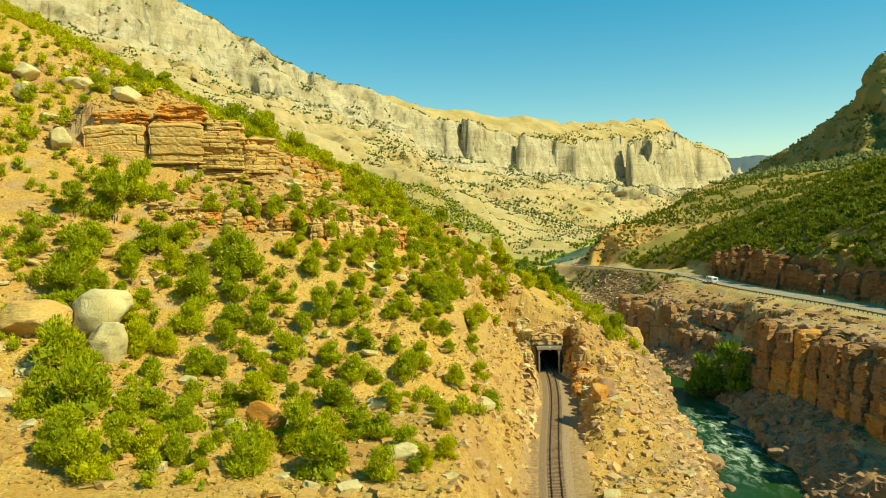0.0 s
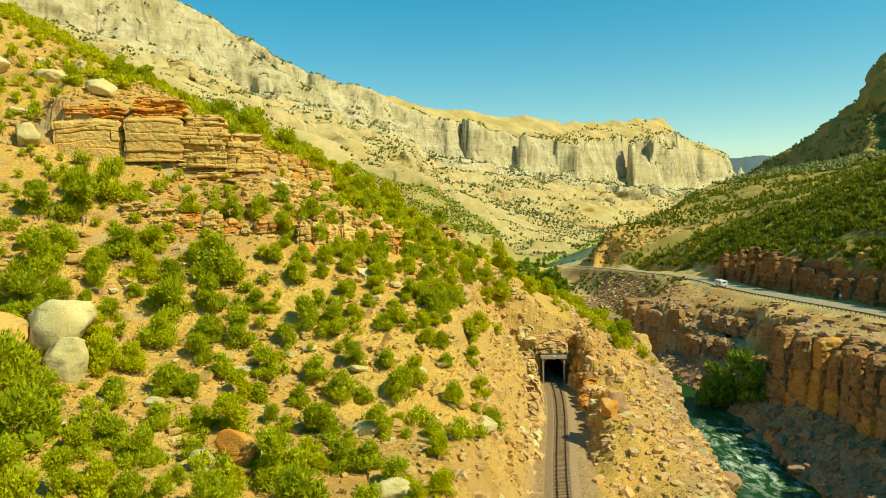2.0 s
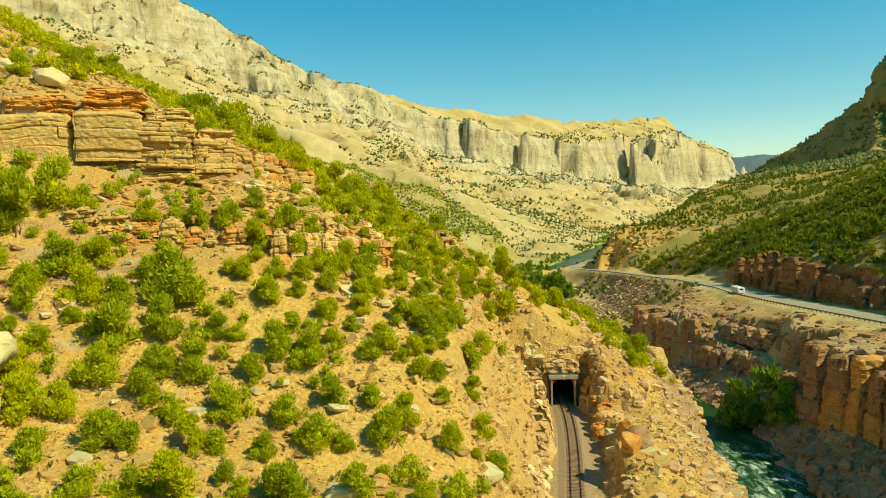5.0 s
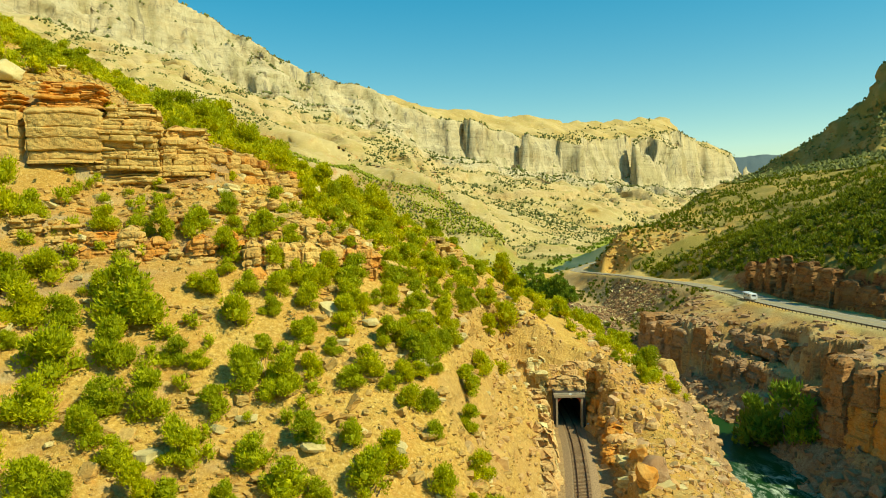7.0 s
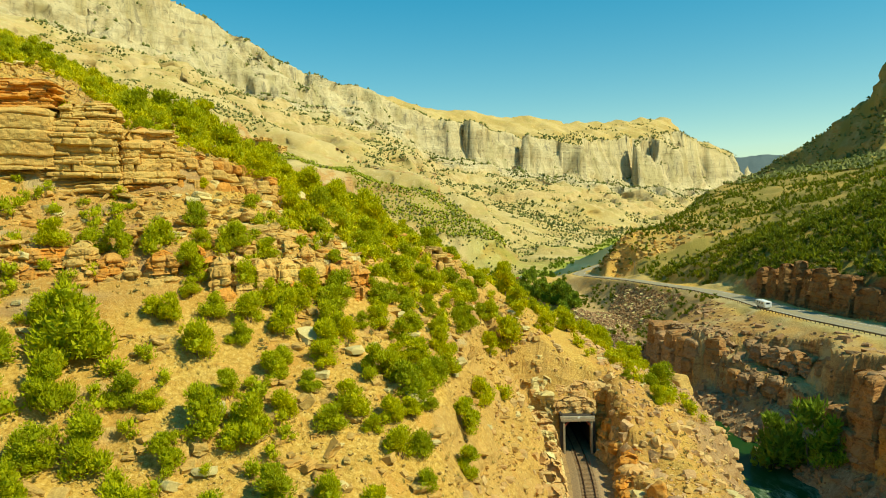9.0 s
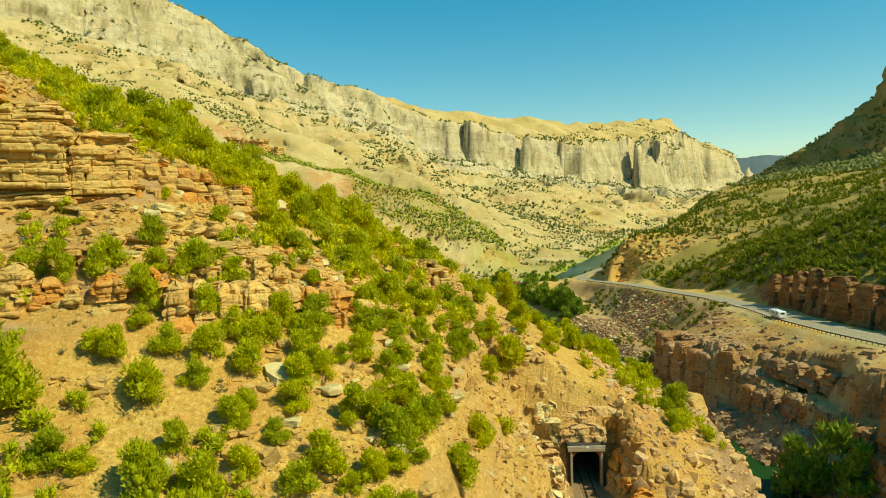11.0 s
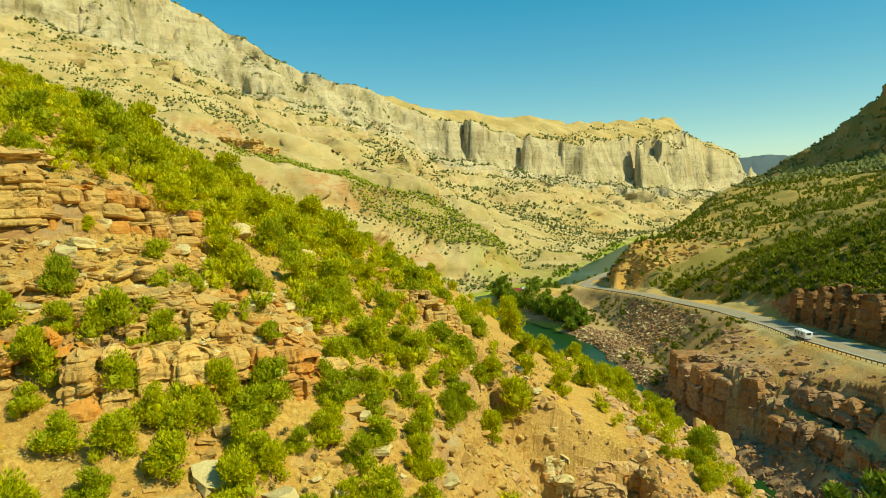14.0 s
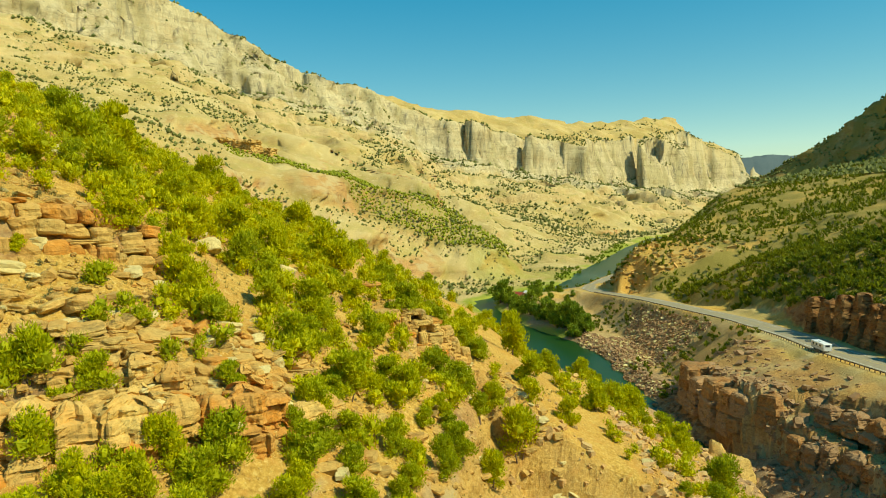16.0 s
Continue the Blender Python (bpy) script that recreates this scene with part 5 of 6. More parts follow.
def line_at(line, u):
    for a, b in zip(line[:-1], line[1:]):
        n = math.dist(a, b)
        if u <= n or b is line[-1]:
            f = min(max(u / n, 0), 1)
            return Vector((a[0] + (b[0] - a[0]) * f, a[1] + (b[1] - a[1]) * f, 0)), Vector((b[0] - a[0], b[1] - a[1], 0)).normalized()
        u -= n


def outcrop(label, line, widths, courses, seed, name="rock_outcrop", group="sandstone outcrops", lean=0.35, ahead=1.2, loose=40, category="rock outcrop", ragged=0.3, tall=1.0, kinds=(0,), base=(1,), missing=0.06, tilt=0.03, deep=3.0, tight=0.5, rust=0.55):
    """Courses of rock blocks along a line, each drawn back a little from the one below; thin courses overhang.
    courses: heights in metres from the foot upwards, repeated until the top of the ledge is reached."""
    r = random.Random(seed)
    root = thing(name, label, category, group)
    total = sum(math.dist(a, b) for a, b in zip(line[:-1], line[1:]))

    def site(u):
        p, way = line_at(line, min(max(u, 0), total))
        up = Vector((-way.y, way.x, 0))
        up = up if up.y > 0 or up.x > 0.9 else -up
        return p, way, up

    n = max(2, int(total / 1.5))
    profile = []
    for k in range(n + 1):
        p, way, up = site(total * k / n)
        profile.append((height(*(p - up * (ahead + 0.8)).xy), height(*(p + up * 3.2).xy)))
    lows = np.array([a for a, _ in profile])
    tops = np.array([b for _, b in profile])
    for _ in range(2):
        lows[1:-1] = (lows[:-2] + 2 * lows[1:-1] + lows[2:]) / 4
        tops[1:-1] = (tops[:-2] + 2 * tops[1:-1] + tops[2:]) / 4
    grid = np.linspace(0, total, n + 1)
    rise, k = -0.6, 0
    most = float((tops - lows).max()) * tall + 0.5
    while rise < most:
        h = courses[k % len(courses)] * r.uniform(0.75, 1.3)
        k += 1
        thin = h < 0.5
        u = -r.uniform(0, 1.5) if ragged > 0.25 else 0.0
        while u < total:
            w = (widths[0] + (widths[1] - widths[0]) * r.random() ** 1.6) * (1.5 if thin else 1.0)
            if ragged < 0.25:
                w = min(w, total - u + 0.02)
            mid = u + w / 2
            u += w * r.uniform(0.93, 1.0)
            lo, hi = float(np.interp(mid, grid, lows)), float(np.interp(mid, grid, tops))
            span = (hi - lo) * tall + 0.4 + 0.6 * float(vnoise(mid / 4.0, seed * 3.7, 0, 206))
            if rise > span or r.random() < missing * (1 if rise > 0.5 else 0.3):
                continue
            p, way, up = site(mid)
            back = lean * rise + ragged * (1.6 * float(vnoise(mid / 5.0, rise / 2.5, 0, 207 + seed)) + r.uniform(-0.5, 0.5)) - ((0.35 if ragged > 0.25 else -0.22) if thin else 0.0)
            c = p + up * (deep / 2 - ahead + back)
            room = min(h, max(0.5, span - rise + 0.3))
            hh = room * r.uniform(0.85, 1.35) + 0.08
            rusty = float(vnoise(mid / 3.5, rise / 1.6, seed, 209)) + (0.45 if rise < 0.3 * span else 0.0)
            sort = r.choice(base) if rusty > rust else r.choice(kinds)
            block(root, c.x, c.y, lo + rise + room / 2 + 0.35 * ragged * float(vnoise(mid / 3, rise, 0, 208)), w * 1.02, deep, hh * 1.02, math.atan2(way.y, way.x) + r.gauss(0, 0.18 * ragged), sort, r, tilt=tilt, tight=0.9 if thin else tight)
        rise += h
    for _ in range(loose):
        p, way, up = site(r.uniform(0, total))
        c = p + up * r.choice((r.uniform(-4.5, -ahead - 0.6), r.uniform(1.5, 5)))
        s = 0.4 + 1.3 * r.random() ** 2
        block(root, c.x, c.y, height(c.x, c.y) + 0.12 * s, s * r.uniform(0.8, 1.9), s * r.uniform(0.8, 1.5), s * r.uniform(0.35, 0.8), r.uniform(0, 3.1), r.choice((0, 0, 0, 1, 2)), r, tilt=0.25)
    return root


def bluff(label, line, widths, deep, foot, top, seed, mats, bed, fract, lean=0.10, name="river_bluff", group="river bluffs", category="rock bluff", res=0.32, follow=None, out=1.8):
    r = random.Random(seed)
    mid = line_at(line, 0.5 * sum(math.dist(a, b) for a, b in zip(line[:-1], line[1:])))[0]
    root = thing(name, label, category, group, (mid.x, mid.y, foot))
    total, u, k = sum(math.dist(a, b) for a, b in zip(line[:-1], line[1:])), 0.0, 0
    while u < total:
        w = r.uniform(*widths)
        p, way = line_at(line, min(u + w / 2, total))
        inward = Vector((-way.y, way.x, 0))
        c = p + inward * (deep / 2 - out + r.uniform(-0.7, 0.7)) - Vector((mid.x, mid.y, 0))
        h = top(u / total) * r.uniform(0.88, 1.08)
        if follow is not None:
            low_z = height(*(p - inward * (out + 0.6)).xy) - follow
            c.z = low_z - foot
        low = r.uniform(0.3, 0.62)
        yaw = math.atan2(-inward.x, inward.y) + r.gauss(0, 0.10)
        rock_column("rock_mass", w + 0.2, deep, h * low, seed * 50 + k, r.choice(mats), root, c, yaw, bed, 0.3, fract, 0.35, lean, res)
        rock_column("rock_mass", w * r.uniform(0.8, 1.0), deep, h * (1 - low), seed * 50 + k + 25, r.choice(mats), root, c + inward * r.uniform(0.2, 1.4) + Vector((0, 0, h * low + 0.05)), yaw + r.gauss(0, 0.05), bed, 0.35, fract, 0.4, lean, res)
        u += w
        k += 1
    return root


BROKEN = (2.3, 0.5, 1.5, 1.2, 0.6, 1.1)
# the layered cliff above the slope: x and y of the front, width, foot, height, depth, turn
cliff = thing("rock_outcrop", "layered tan sandstone cliff split by a dark vertical crack", "rock outcrop", "sandstone outcrops", (-81, 96.5, height(-81, 94)))
CLIFF = [(-87.9, 97.2, 11.6, 64.6, 11.4, 6.4, 7), (-77.0, 98.2, 10.2, 61.4, 15.4, 6.4, 9), (-69.0, 99.9, 8.4, 60.2, 15.2, 6.4, 13), (-62.6, 102.6, 7.4, 60.8, 11.4, 5.4, 27)]
for k, (x, y, w, z, h, deep, turn) in enumerate(CLIFF):
    place = cliff.matrix_world.inverted() @ Vector((x, y + 0.6, z))
    low = 0.36 if k else 0.14
    rock_column("bed", w * (0.98 if k else 0.94), deep - 0.6, h * low, 40 + k, RED_ROCK if k == 3 else CLIFF_ROCK, cliff, place + Vector((0.2, 0.5 if k < 2 else 0.2, 0)), radians(turn), (0.25, 0.7), 0.6, 0.2, 0.4, 0.0, 0.17, (2.0, 6.0), label="thinly bedded undercut base")
    rock_column("bed", w, deep, h * (0.86 - low), 50 + k, CLIFF_ROCK, cliff, place + Vector((0, 0, h * low + 0.05)), radians(turn + 1.5), (0.5, 1.9) if k < 2 else (0.3, 1.0), 0.5, 0.14 if k < 2 else 0.28, 0.2 if k < 2 else 0.36, 0.035, 0.17, (4.0, 11.0) if k < 2 else (1.5, 5.0))
    rock_column("bed", w * 0.86, deep - 1.0, h * 0.24 if k < 2 else h * 0.13, 60 + k, RED_ROCK if k < 2 else CLIFF_ROCK, cliff, place + Vector((0.4, 1.0, h * 0.86 + 0.1)), radians(turn), (0.25, 0.6), 0.5, 0.3, 0.5, 0.1, 0.2, (1.5, 5.0), label="thin broken cap bed")
outcrop("stepped blocks of tan sandstone running down the crest", [(-65, 101.5), (-61, 103), (-57, 104.5), (-52.5, 108), (-48, 112.5), (-45, 117)], (0.9, 2.8), BROKEN, 5, loose=60, lean=0.5, ragged=0.6, tall=0.85, tilt=0.07)
LEDGE = dict(name="rock_outcrop", group="sandstone outcrops", category="rock outcrop", res=0.18, out=0.3)
bluff("broken red and tan sandstone ledge with overhangs", [(-78, 82.2), (-68, 84.0), (-60, 85.2), (-54, 87.6), (-50.5, 88.6)], (1.4, 5.0), 3.4, 50, lambda f: 4.6 + 0.9 * math.sin(f * 17), 6, (RED_ROCK, RED_ROCK, SANDSTONE), (0.35, 0.9), 0.34, 0.14, follow=0.9, **LEDGE)
bluff("blocky tan and rust-coloured sandstone ledge with deep joints", [(-50, 86.8), (-46, 88.4), (-42.5, 90.6), (-39, 93), (-34.8, 96.4), (-31.2, 100), (-29, 103.5)], (1.2, 4.2), 3.6, 48, lambda f: 5.0 + 0.8 * math.sin(f * 23), 7, (RED_ROCK, SANDSTONE, RED_ROCK, SANDSTONE, CLIFF_ROCK), (0.4, 1.5), 0.38, 0.08, follow=0.9, **LEDGE)
bluff("upper tier of blocky tan sandstone above the rust-coloured ledge", [(-53, 91.2), (-46, 93.4), (-40.5, 96.4), (-36, 100.3), (-32.6, 104.4)], (1.0, 3.0), 2.6, 52, lambda f: 3.4 + 0.7 * math.sin(f * 19), 8, (SANDSTONE, CLIFF_ROCK, SANDSTONE, RED_ROCK), (0.35, 1.1), 0.36, 0.10, follow=0.8, **LEDGE)
outcrop("blocky broken sandstone along the top of the rust-coloured ledge", [(-74, 87.6), (-66, 89.2), (-57, 91.2), (-49, 93.6), (-44.5, 95.6), (-40, 98.4), (-36, 101.6), (-32, 106)], (0.9, 2.4), (1.1, 0.5, 0.9), 17, ahead=1.4, loose=150, lean=0.8, ragged=1.0, tall=0.7, tilt=0.12, missing=0.3, base=(1,), rust=0.6, deep=2.0)
outcrop("rubbly sandstone steps above the rust-coloured ledge", [(-52, 95), (-47, 97), (-42, 100), (-37, 104), (-33, 108.5)], (0.7, 2.2), (0.5, 0.3, 0.7), 9, ahead=1.4, loose=130, lean=0.8, ragged=0.9, tall=0.6, tilt=0.09, missing=0.2, base=(0,))
outcrop("small dark-banded sandstone ledge among junipers", [(-27, 137), (-20, 139), (-15, 143)], (0.9, 2.6), BROKEN, 8, loose=20, lean=0.3, ragged=0.4)


# ---- single boulders ----
def boulder(x, y, sx, sy, sz, kind, label, seed, sink=0.3, name="boulder", tilt=(0, 0), yaw=0.0, z=None):
    bm = bmesh.new()
    bmesh.ops.create_icosphere(bm, subdivisions=4, radius=0.6)
    r = random.Random(seed)
    o = Vector((r.uniform(0, 50), r.uniform(0, 50), r.uniform(0, 50)))
    cuts = [(Vector((r.gauss(0, 1), r.gauss(0, 1), r.gauss(0, 0.8))).normalized(), r.uniform(0.34, 0.50)) for _ in range(15)]
    for v in bm.verts:
        for n, h in cuts:
            e = v.co.dot(n) - h
            if e > 0:
                v.co -= n * e
        v.co += v.co.normalized() * (0.06 * noise.noise(v.co * 3 + o) + 0.035 * noise.noise(v.co * 7 + o) + 0.018 * noise.noise(v.co * 18 + o))
    bmesh.ops.transform(bm, verts=bm.verts, matrix=Euler((radians(tilt[0]), radians(tilt[1]), radians(yaw))).to_matrix().to_4x4() @ Matrix.Diagonal((sx, sy, sz, 1)))
    for f in bm.faces:
        f.smooth = True
    ob = part(name, bm, (SANDSTONE, RED_ROCK, PALE_ROCK, PINK_ROCK)[kind])
    ob.location = (x, y, (height(x, y) if z is None else z) + sz * (0.5 - sink))
    return tagged(ob, label, "boulder", "boulders")


boulder(-76.0, 58.6, 8.6, 6.6, 7.6, 2, "huge pale boulder half buried in the juniper slope", 1, 0.22)
boulder(-73.2, 53.4, 5.6, 4.5, 6.4, 2, "tall pale boulder with a dark cleft beside it", 2, 0.2)
boulder(-83.5, 54.5, 9.5, 6.0, 4.6, 0, "broad yellow sandstone boulder among junipers", 3, 0.3)
boulder(-49.6, 38.6, 4.8, 2.0, 3.6, 1, "tilted rust-orange slab of sandstone", 4, 0.25, tilt=(10, 35))
boulder(-52.6, 37.5, 2.6, 1.8, 2.2, 2, "pale slab leaning beside a rust-orange rock", 5, 0.25, tilt=(0, 30))
boulder(-89.0, 104.5, 6.5, 4.5, 3.6, 2, "pale slab perched above the sandstone cliff", 6, 0.2, tilt=(0, 14))
boulder(-96.5, 92.5, 4.5, 4, 4.0, 2, "pale boulder beside the sandstone cliff", 7, 0.25)
boulder(-111.3, 110.5, 5.2, 4.2, 3.8, 2, "pale boulder on the slope above the cliff", 22, 0.25)
boulder(-107.8, 104.0, 4.6, 3.6, 3.4, 2, "pale boulder on the slope above the cliff", 23, 0.25)
boulder(-104.6, 116.4, 3.4, 2.8, 2.6, 2, "pale rock among dense juniper above the cliff", 24, 0.25)
boulder(-102.0, 113.0, 5.4, 3.6, 3.4, 2, "pale broken rock above the sandstone cliff", 25, 0.25)
boulder(-98.5, 118.0, 3.0, 2.2, 2.2, 2, "pale rock among dense juniper above the cliff", 26, 0.25)
boulder(-37.0, 48.6, 4.0, 2.6, 1.6, 2, "flat pale slab on the slope", 8, 0.3)
boulder(-33.5, 34.5, 4.2, 3.0, 2.2, 2, "blocky pale rock on the slope", 9, 0.3)
boulder(-27.6, 81.5, 2.8, 2.2, 1.8, 2, "pale angular rock on the slope", 10, 0.3)
boulder(-31.6, 156, 5.5, 3.4, 1.6, 1, "dark flat ledge rock on the green shoulder", 11, 0.1)
boulder(-47.0, 128, 3.4, 2.6, 2.0, 2, "white rock among dense junipers", 12, 0.3)
boulder(-39.5, 134, 3.2, 2.6, 2.2, 2, "white rock among dense junipers", 13, 0.3)
boulder(-24.5, 66, 2.2, 1.8, 1.4, 0, "tan rock above the railway cut", 14, 0.3)
boulder(-34.0, 56, 2.2, 1.6, 1.4, 1, "pinkish rock on the slope", 15, 0.3)
# beside the track
boulder(2.9, 88.5, 3.2, 3.4, 4.2, 1, "upright rust-coloured rock beside the railway cut", 16, 0.25, yaw=20)
boulder(5.2, 91.0, 4.5, 4.0, 4.2, 3, "pink broken rock beside the railway cut", 17, 0.25)
boulder(6.2, 101.5, 2.6, 3.0, 2.6, 1, "rust-coloured rock beside the railway cut", 21, 0.25)
for k, (x, y, s) in enumerate(((33.5, 107, 4.4), (31.4, 103, 5.0), (28.6, 97, 4.6), (37.5, 108.5, 2.6), (30, 92, 3.6), (33, 115, 3.4), (25.5, 88, 3.8))):
    boulder(x, y, s, s * 0.85, s * 0.75, 3, "large angular pink boulder at the water's edge", 30 + k, 0.35, yaw=37 * k)
for k, (x, y, s) in enumerate(((50.5, 131, 4.6), (52.0, 121.5, 3.6), (49.4, 112.5, 4.2), (47.5, 106.8, 4.8), (54.5, 127, 3.4), (50.4, 140, 2.6), (49.5, 146, 2.4), (48.6, 153, 2.0), (55.5, 117, 3.8), (58, 134, 3.0))):
    boulder(x, y, s, s * 0.8, s * 0.55, 3, "grey boulder on the far bank of the rapids", 50 + k, 0.35, yaw=53 * k)
spots = [(x, y, z, 0.4 + 1.5 * random.Random(int(x * 977 + y * 31)).random() ** 3) for x, y, z in free_spots(900, 56, 88, 96, 268, 61, lambda x, y, z, d, q, t, s, sl: (q > 0) & (d > 12) & (x < road_x(y) - 5), 1.2)]
swarm("bluff_rocks", STONES, spots, PINK_ROCK, "broken pink rocks on top of the river bluff", "rocks", 14, (0.7, 1.6), 0.5, 0.3)
spots = [(x, y, z + 0.05, 0.3 + 1.1 * random.Random(int(x * 977 + y * 31)).random() ** 3) for x, y, z in free_spots(3400, -36, 20, 18, 152, 62, lambda x, y, z, d, q, t, s, sl: (q < 0) & ((np.abs(t) > 4.6) | (y > PORTAL_Y + 5)) & (t > -14) & (sl > 0.6), 1.1)]
swarm("cut_stones", ROUND_STONES, spots, CUT_ROCK, "broken rock standing out of the railway cut", "stones", 15, (0.7, 1.5), 0.8, 0.5)
# rocks of the rim over the road bank, and on the hill above the road
r9 = random.Random(9)
for k in range(34):
    y = r9.uniform(98, 172)
    x = 66 + r9.uniform(-1.5, 5)
    s = r9.uniform(1.2, 3.6)
    boulder(x, y, s * 1.3, s, s * 0.6, 3, "flat broken rock along the rim of the river bluff", 70 + k, 0.35, yaw=r9.uniform(0, 180))
for k in range(8):
    x, y, s = r9.uniform(104, 118), r9.uniform(182, 222), r9.uniform(1.4, 3.6)
    boulder(x, y, s * 1.4, s, s * 0.6, 0, "tan broken rock above the red road cut", 120 + k, 0.3, yaw=r9.uniform(0, 180))
boulder(36.5, 172, 6, 8, 7, 0, "rust-coloured pinnacle at the foot of the tunnel hill", 163, 0.35)
boulder(37.5, 183, 5, 5, 7, 0, "tan pinnacle at the foot of the tunnel hill", 164, 0.35)


# jointed bluffs over the river; their shade is partly in the rock colour
bluff("shaded red rock bluff with deep vertical joints", [(62.6, 146.5), (61.2, 141), (62.2, 133), (63.6, 125), (64, 115), (63, 104), (62, 94), (61, 84)], (3.0, 8.5), 7.0, 6.0, lambda f: 18.4, 12, (SHADED_BLUFF, SHADED_BLUFF, RED_ROCK), (1.2, 3.4), 0.45)
bluff("lower red and grey rock ledge over the river", [(62.0, 206), (62.2, 197), (64, 186), (65.6, 175), (66, 165), (66.4, 152)], (2.5, 7.0), 5.5, 5.5, lambda f: 7.4 + 1.4 * f, 11, (SHADED_BLUFF, SHADED_BLUFF, PINK_ROCK), (0.9, 2.2), 0.4, 0.16)
bluff("broken grey and pink rock ledges below the road", [(69, 205), (70, 192), (72, 178), (73.5, 164), (74, 152)], (3.5, 8.0), 5.0, 15.0, lambda f: 4.6 + 1.2 * f, 13, (PINK_ROCK, SHADED_BLUFF), (0.6, 1.5), 0.5, 0.3)
bluff("rounded pink bluff with a pale fractured face", [(60.5, 256), (56.6, 249), (55.4, 238), (55.2, 226), (56.2, 214), (60.5, 207)], (5.5, 10.0), 10.0, 7.0, lambda f: 10.6 + 1.6 * f, 14, (SHADED_BLUFF, PINK_ROCK), (1.6, 4.0), 0.5, 0.10)
bluff("red-brown layered rock cut beside the road, darkened for shade", [(103, 266), (101.4, 240), (101, 222), (101.4, 200), (102.4, 180), (103.4, 150), (104, 120)], (5.0, 13.0), 6.0, 22.5, lambda f: 12.5 + 2.5 * math.sin(f * 9), 31, (CUT_RED,), (0.7, 2.4), 0.34, 0.2, "rock_outcrop", "road cut", "rock outcrop", 0.42, None, 0.3)
spots = [(x, y, z, 0.6 + 2.2 * random.Random(int(x * 977 + y * 31)).random() ** 2) for x, y, z in free_spots(1600, 104, 175, 452, 545, 63, lambda x, y, z, d, q, t, s, sl: (q > 0) & (x > road_x(y) + 14) & (sl > 0.35), 2.0)]
swarm("nose_rocks", STONES, spots, SANDSTONE, "broken orange rock on the nose above the road bend", "rocks", 21, (0.7, 1.7), 0.6, 0.3)
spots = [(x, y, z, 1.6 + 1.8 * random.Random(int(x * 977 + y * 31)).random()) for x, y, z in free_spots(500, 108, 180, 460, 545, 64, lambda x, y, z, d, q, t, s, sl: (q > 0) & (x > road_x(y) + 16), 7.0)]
swarm("nose_scrub", CLUMPS, spots, SHADED_LEAF, "scattered bushes on the orange nose above the road", "scrub", 22)
# ---- tunnel ----
TIMBER = plain("weathered_grey_timber", (0.36, 0.28, 0.18), 0.9, 0, 0.25, 3)
# near-black timber for the boards and the lining
DARK_TIMBER = plain("blackish_timber", (0.05, 0.04, 0.03), 0.95, 0, 0.3, 3)
RED_IRON = plain("red_painted_iron", (0.30, 0.05, 0.02), 0.7)
CONCRETE = plain("grey_concrete_beam", (0.42, 0.36, 0.26), 0.9, 0, 0.2, 2)
WHITE_METAL = plain("white_painted_metal", (0.78, 0.78, 0.74), 0.5)


def tunnel():
    root = thing("tunnel_portal", "timber-framed railway tunnel mouth with a grey lintel", "tunnel portal", at=(1.95, PORTAL_Y - 0.35, TRACK_Z), turn=-5)
    for x, h in ((-2.5, 5.95), (2.5, 5.95)):
        part("post", box(0.38, 0.38, h + 1.5, x, 0, h / 2 - 0.75, 0.03), TIMBER, root)
        part("post", box(0.34, 0.3, h + 1.5, x, 1.1, h / 2 - 0.75, 0.03), TIMBER, root, "second timber post inside the mouth")
    part("lintel", box(6.1, 0.55, 0.5, 0, -0.05, 6.2, 0.04), TIMBER, root, "grey timber lintel")
    part("cap_beam", box(6.3, 1.5, 0.42, 0, 0.55, 6.68, 0.05), CONCRETE, root, "pale concrete cap beam")
    part("name_plate", box(0.5, 0.05, 0.3, 0.2, -0.24, 6.66, 0.01), WHITE_METAL, root, "small white plate on the beam")
    for sx in (-1, 1):
        bm = box(1.15, 0.3, 0.3, 0, 0, 0, 0.03)
        bmesh.ops.transform(bm, verts=bm.verts, matrix=Matrix.Translation((sx * 1.98, 0, 5.55)) @ Matrix.Rotation(sx * radians(45), 4, "Y"))
        part("corner_brace", bm, RED_IRON, root, "red corner brace")
    for k in range(9):
        part("wall_board", box(0.08, 2.2, 0.62, -2.72, 1.1, 0.32 + k * 0.66, 0.01), DARK_TIMBER, root)
        part("wall_board", box(0.08, 2.2, 0.62, 2.72, 1.1, 0.32 + k * 0.66, 0.01), DARK_TIMBER, root)
    bm = bmesh.new()
    for cx, cz, sx, sz in ((-3.0, 3.0, 0.4, 8.6), (3.0, 3.0, 0.4, 8.6), (0, 6.75, 6.4, 0.4)):
        add_box(bm, cx, 16, cz, sx, 32, sz)
    # added end wall, in place of the tunnel curving on
    add_box(bm, 0, 32.2, 3, 7, 0.4, 8)
    add_box(bm, 0, 16, -0.62, 6.4, 32, 0.3)
    part("lining", bm, DARK_TIMBER, root, "dark tunnel lining")
    cab = thing("signal_cabinet", "small white equipment box beside the tunnel mouth", "equipment box", at=(5.55, PORTAL_Y - 1.2, height(5.55, PORTAL_Y - 1.2) + 0.0), turn=-5)
    part("body", box(0.55, 0.45, 0.75, 0, 0, 0.62, 0.03), WHITE_METAL, cab)
    part("lid", box(0.65, 0.55, 0.08, 0, 0, 1.04, 0.02), WHITE_METAL, cab)
    part("stand", box(0.14, 0.14, 0.5, 0, 0, 0.1, 0.01), TIMBER, cab)


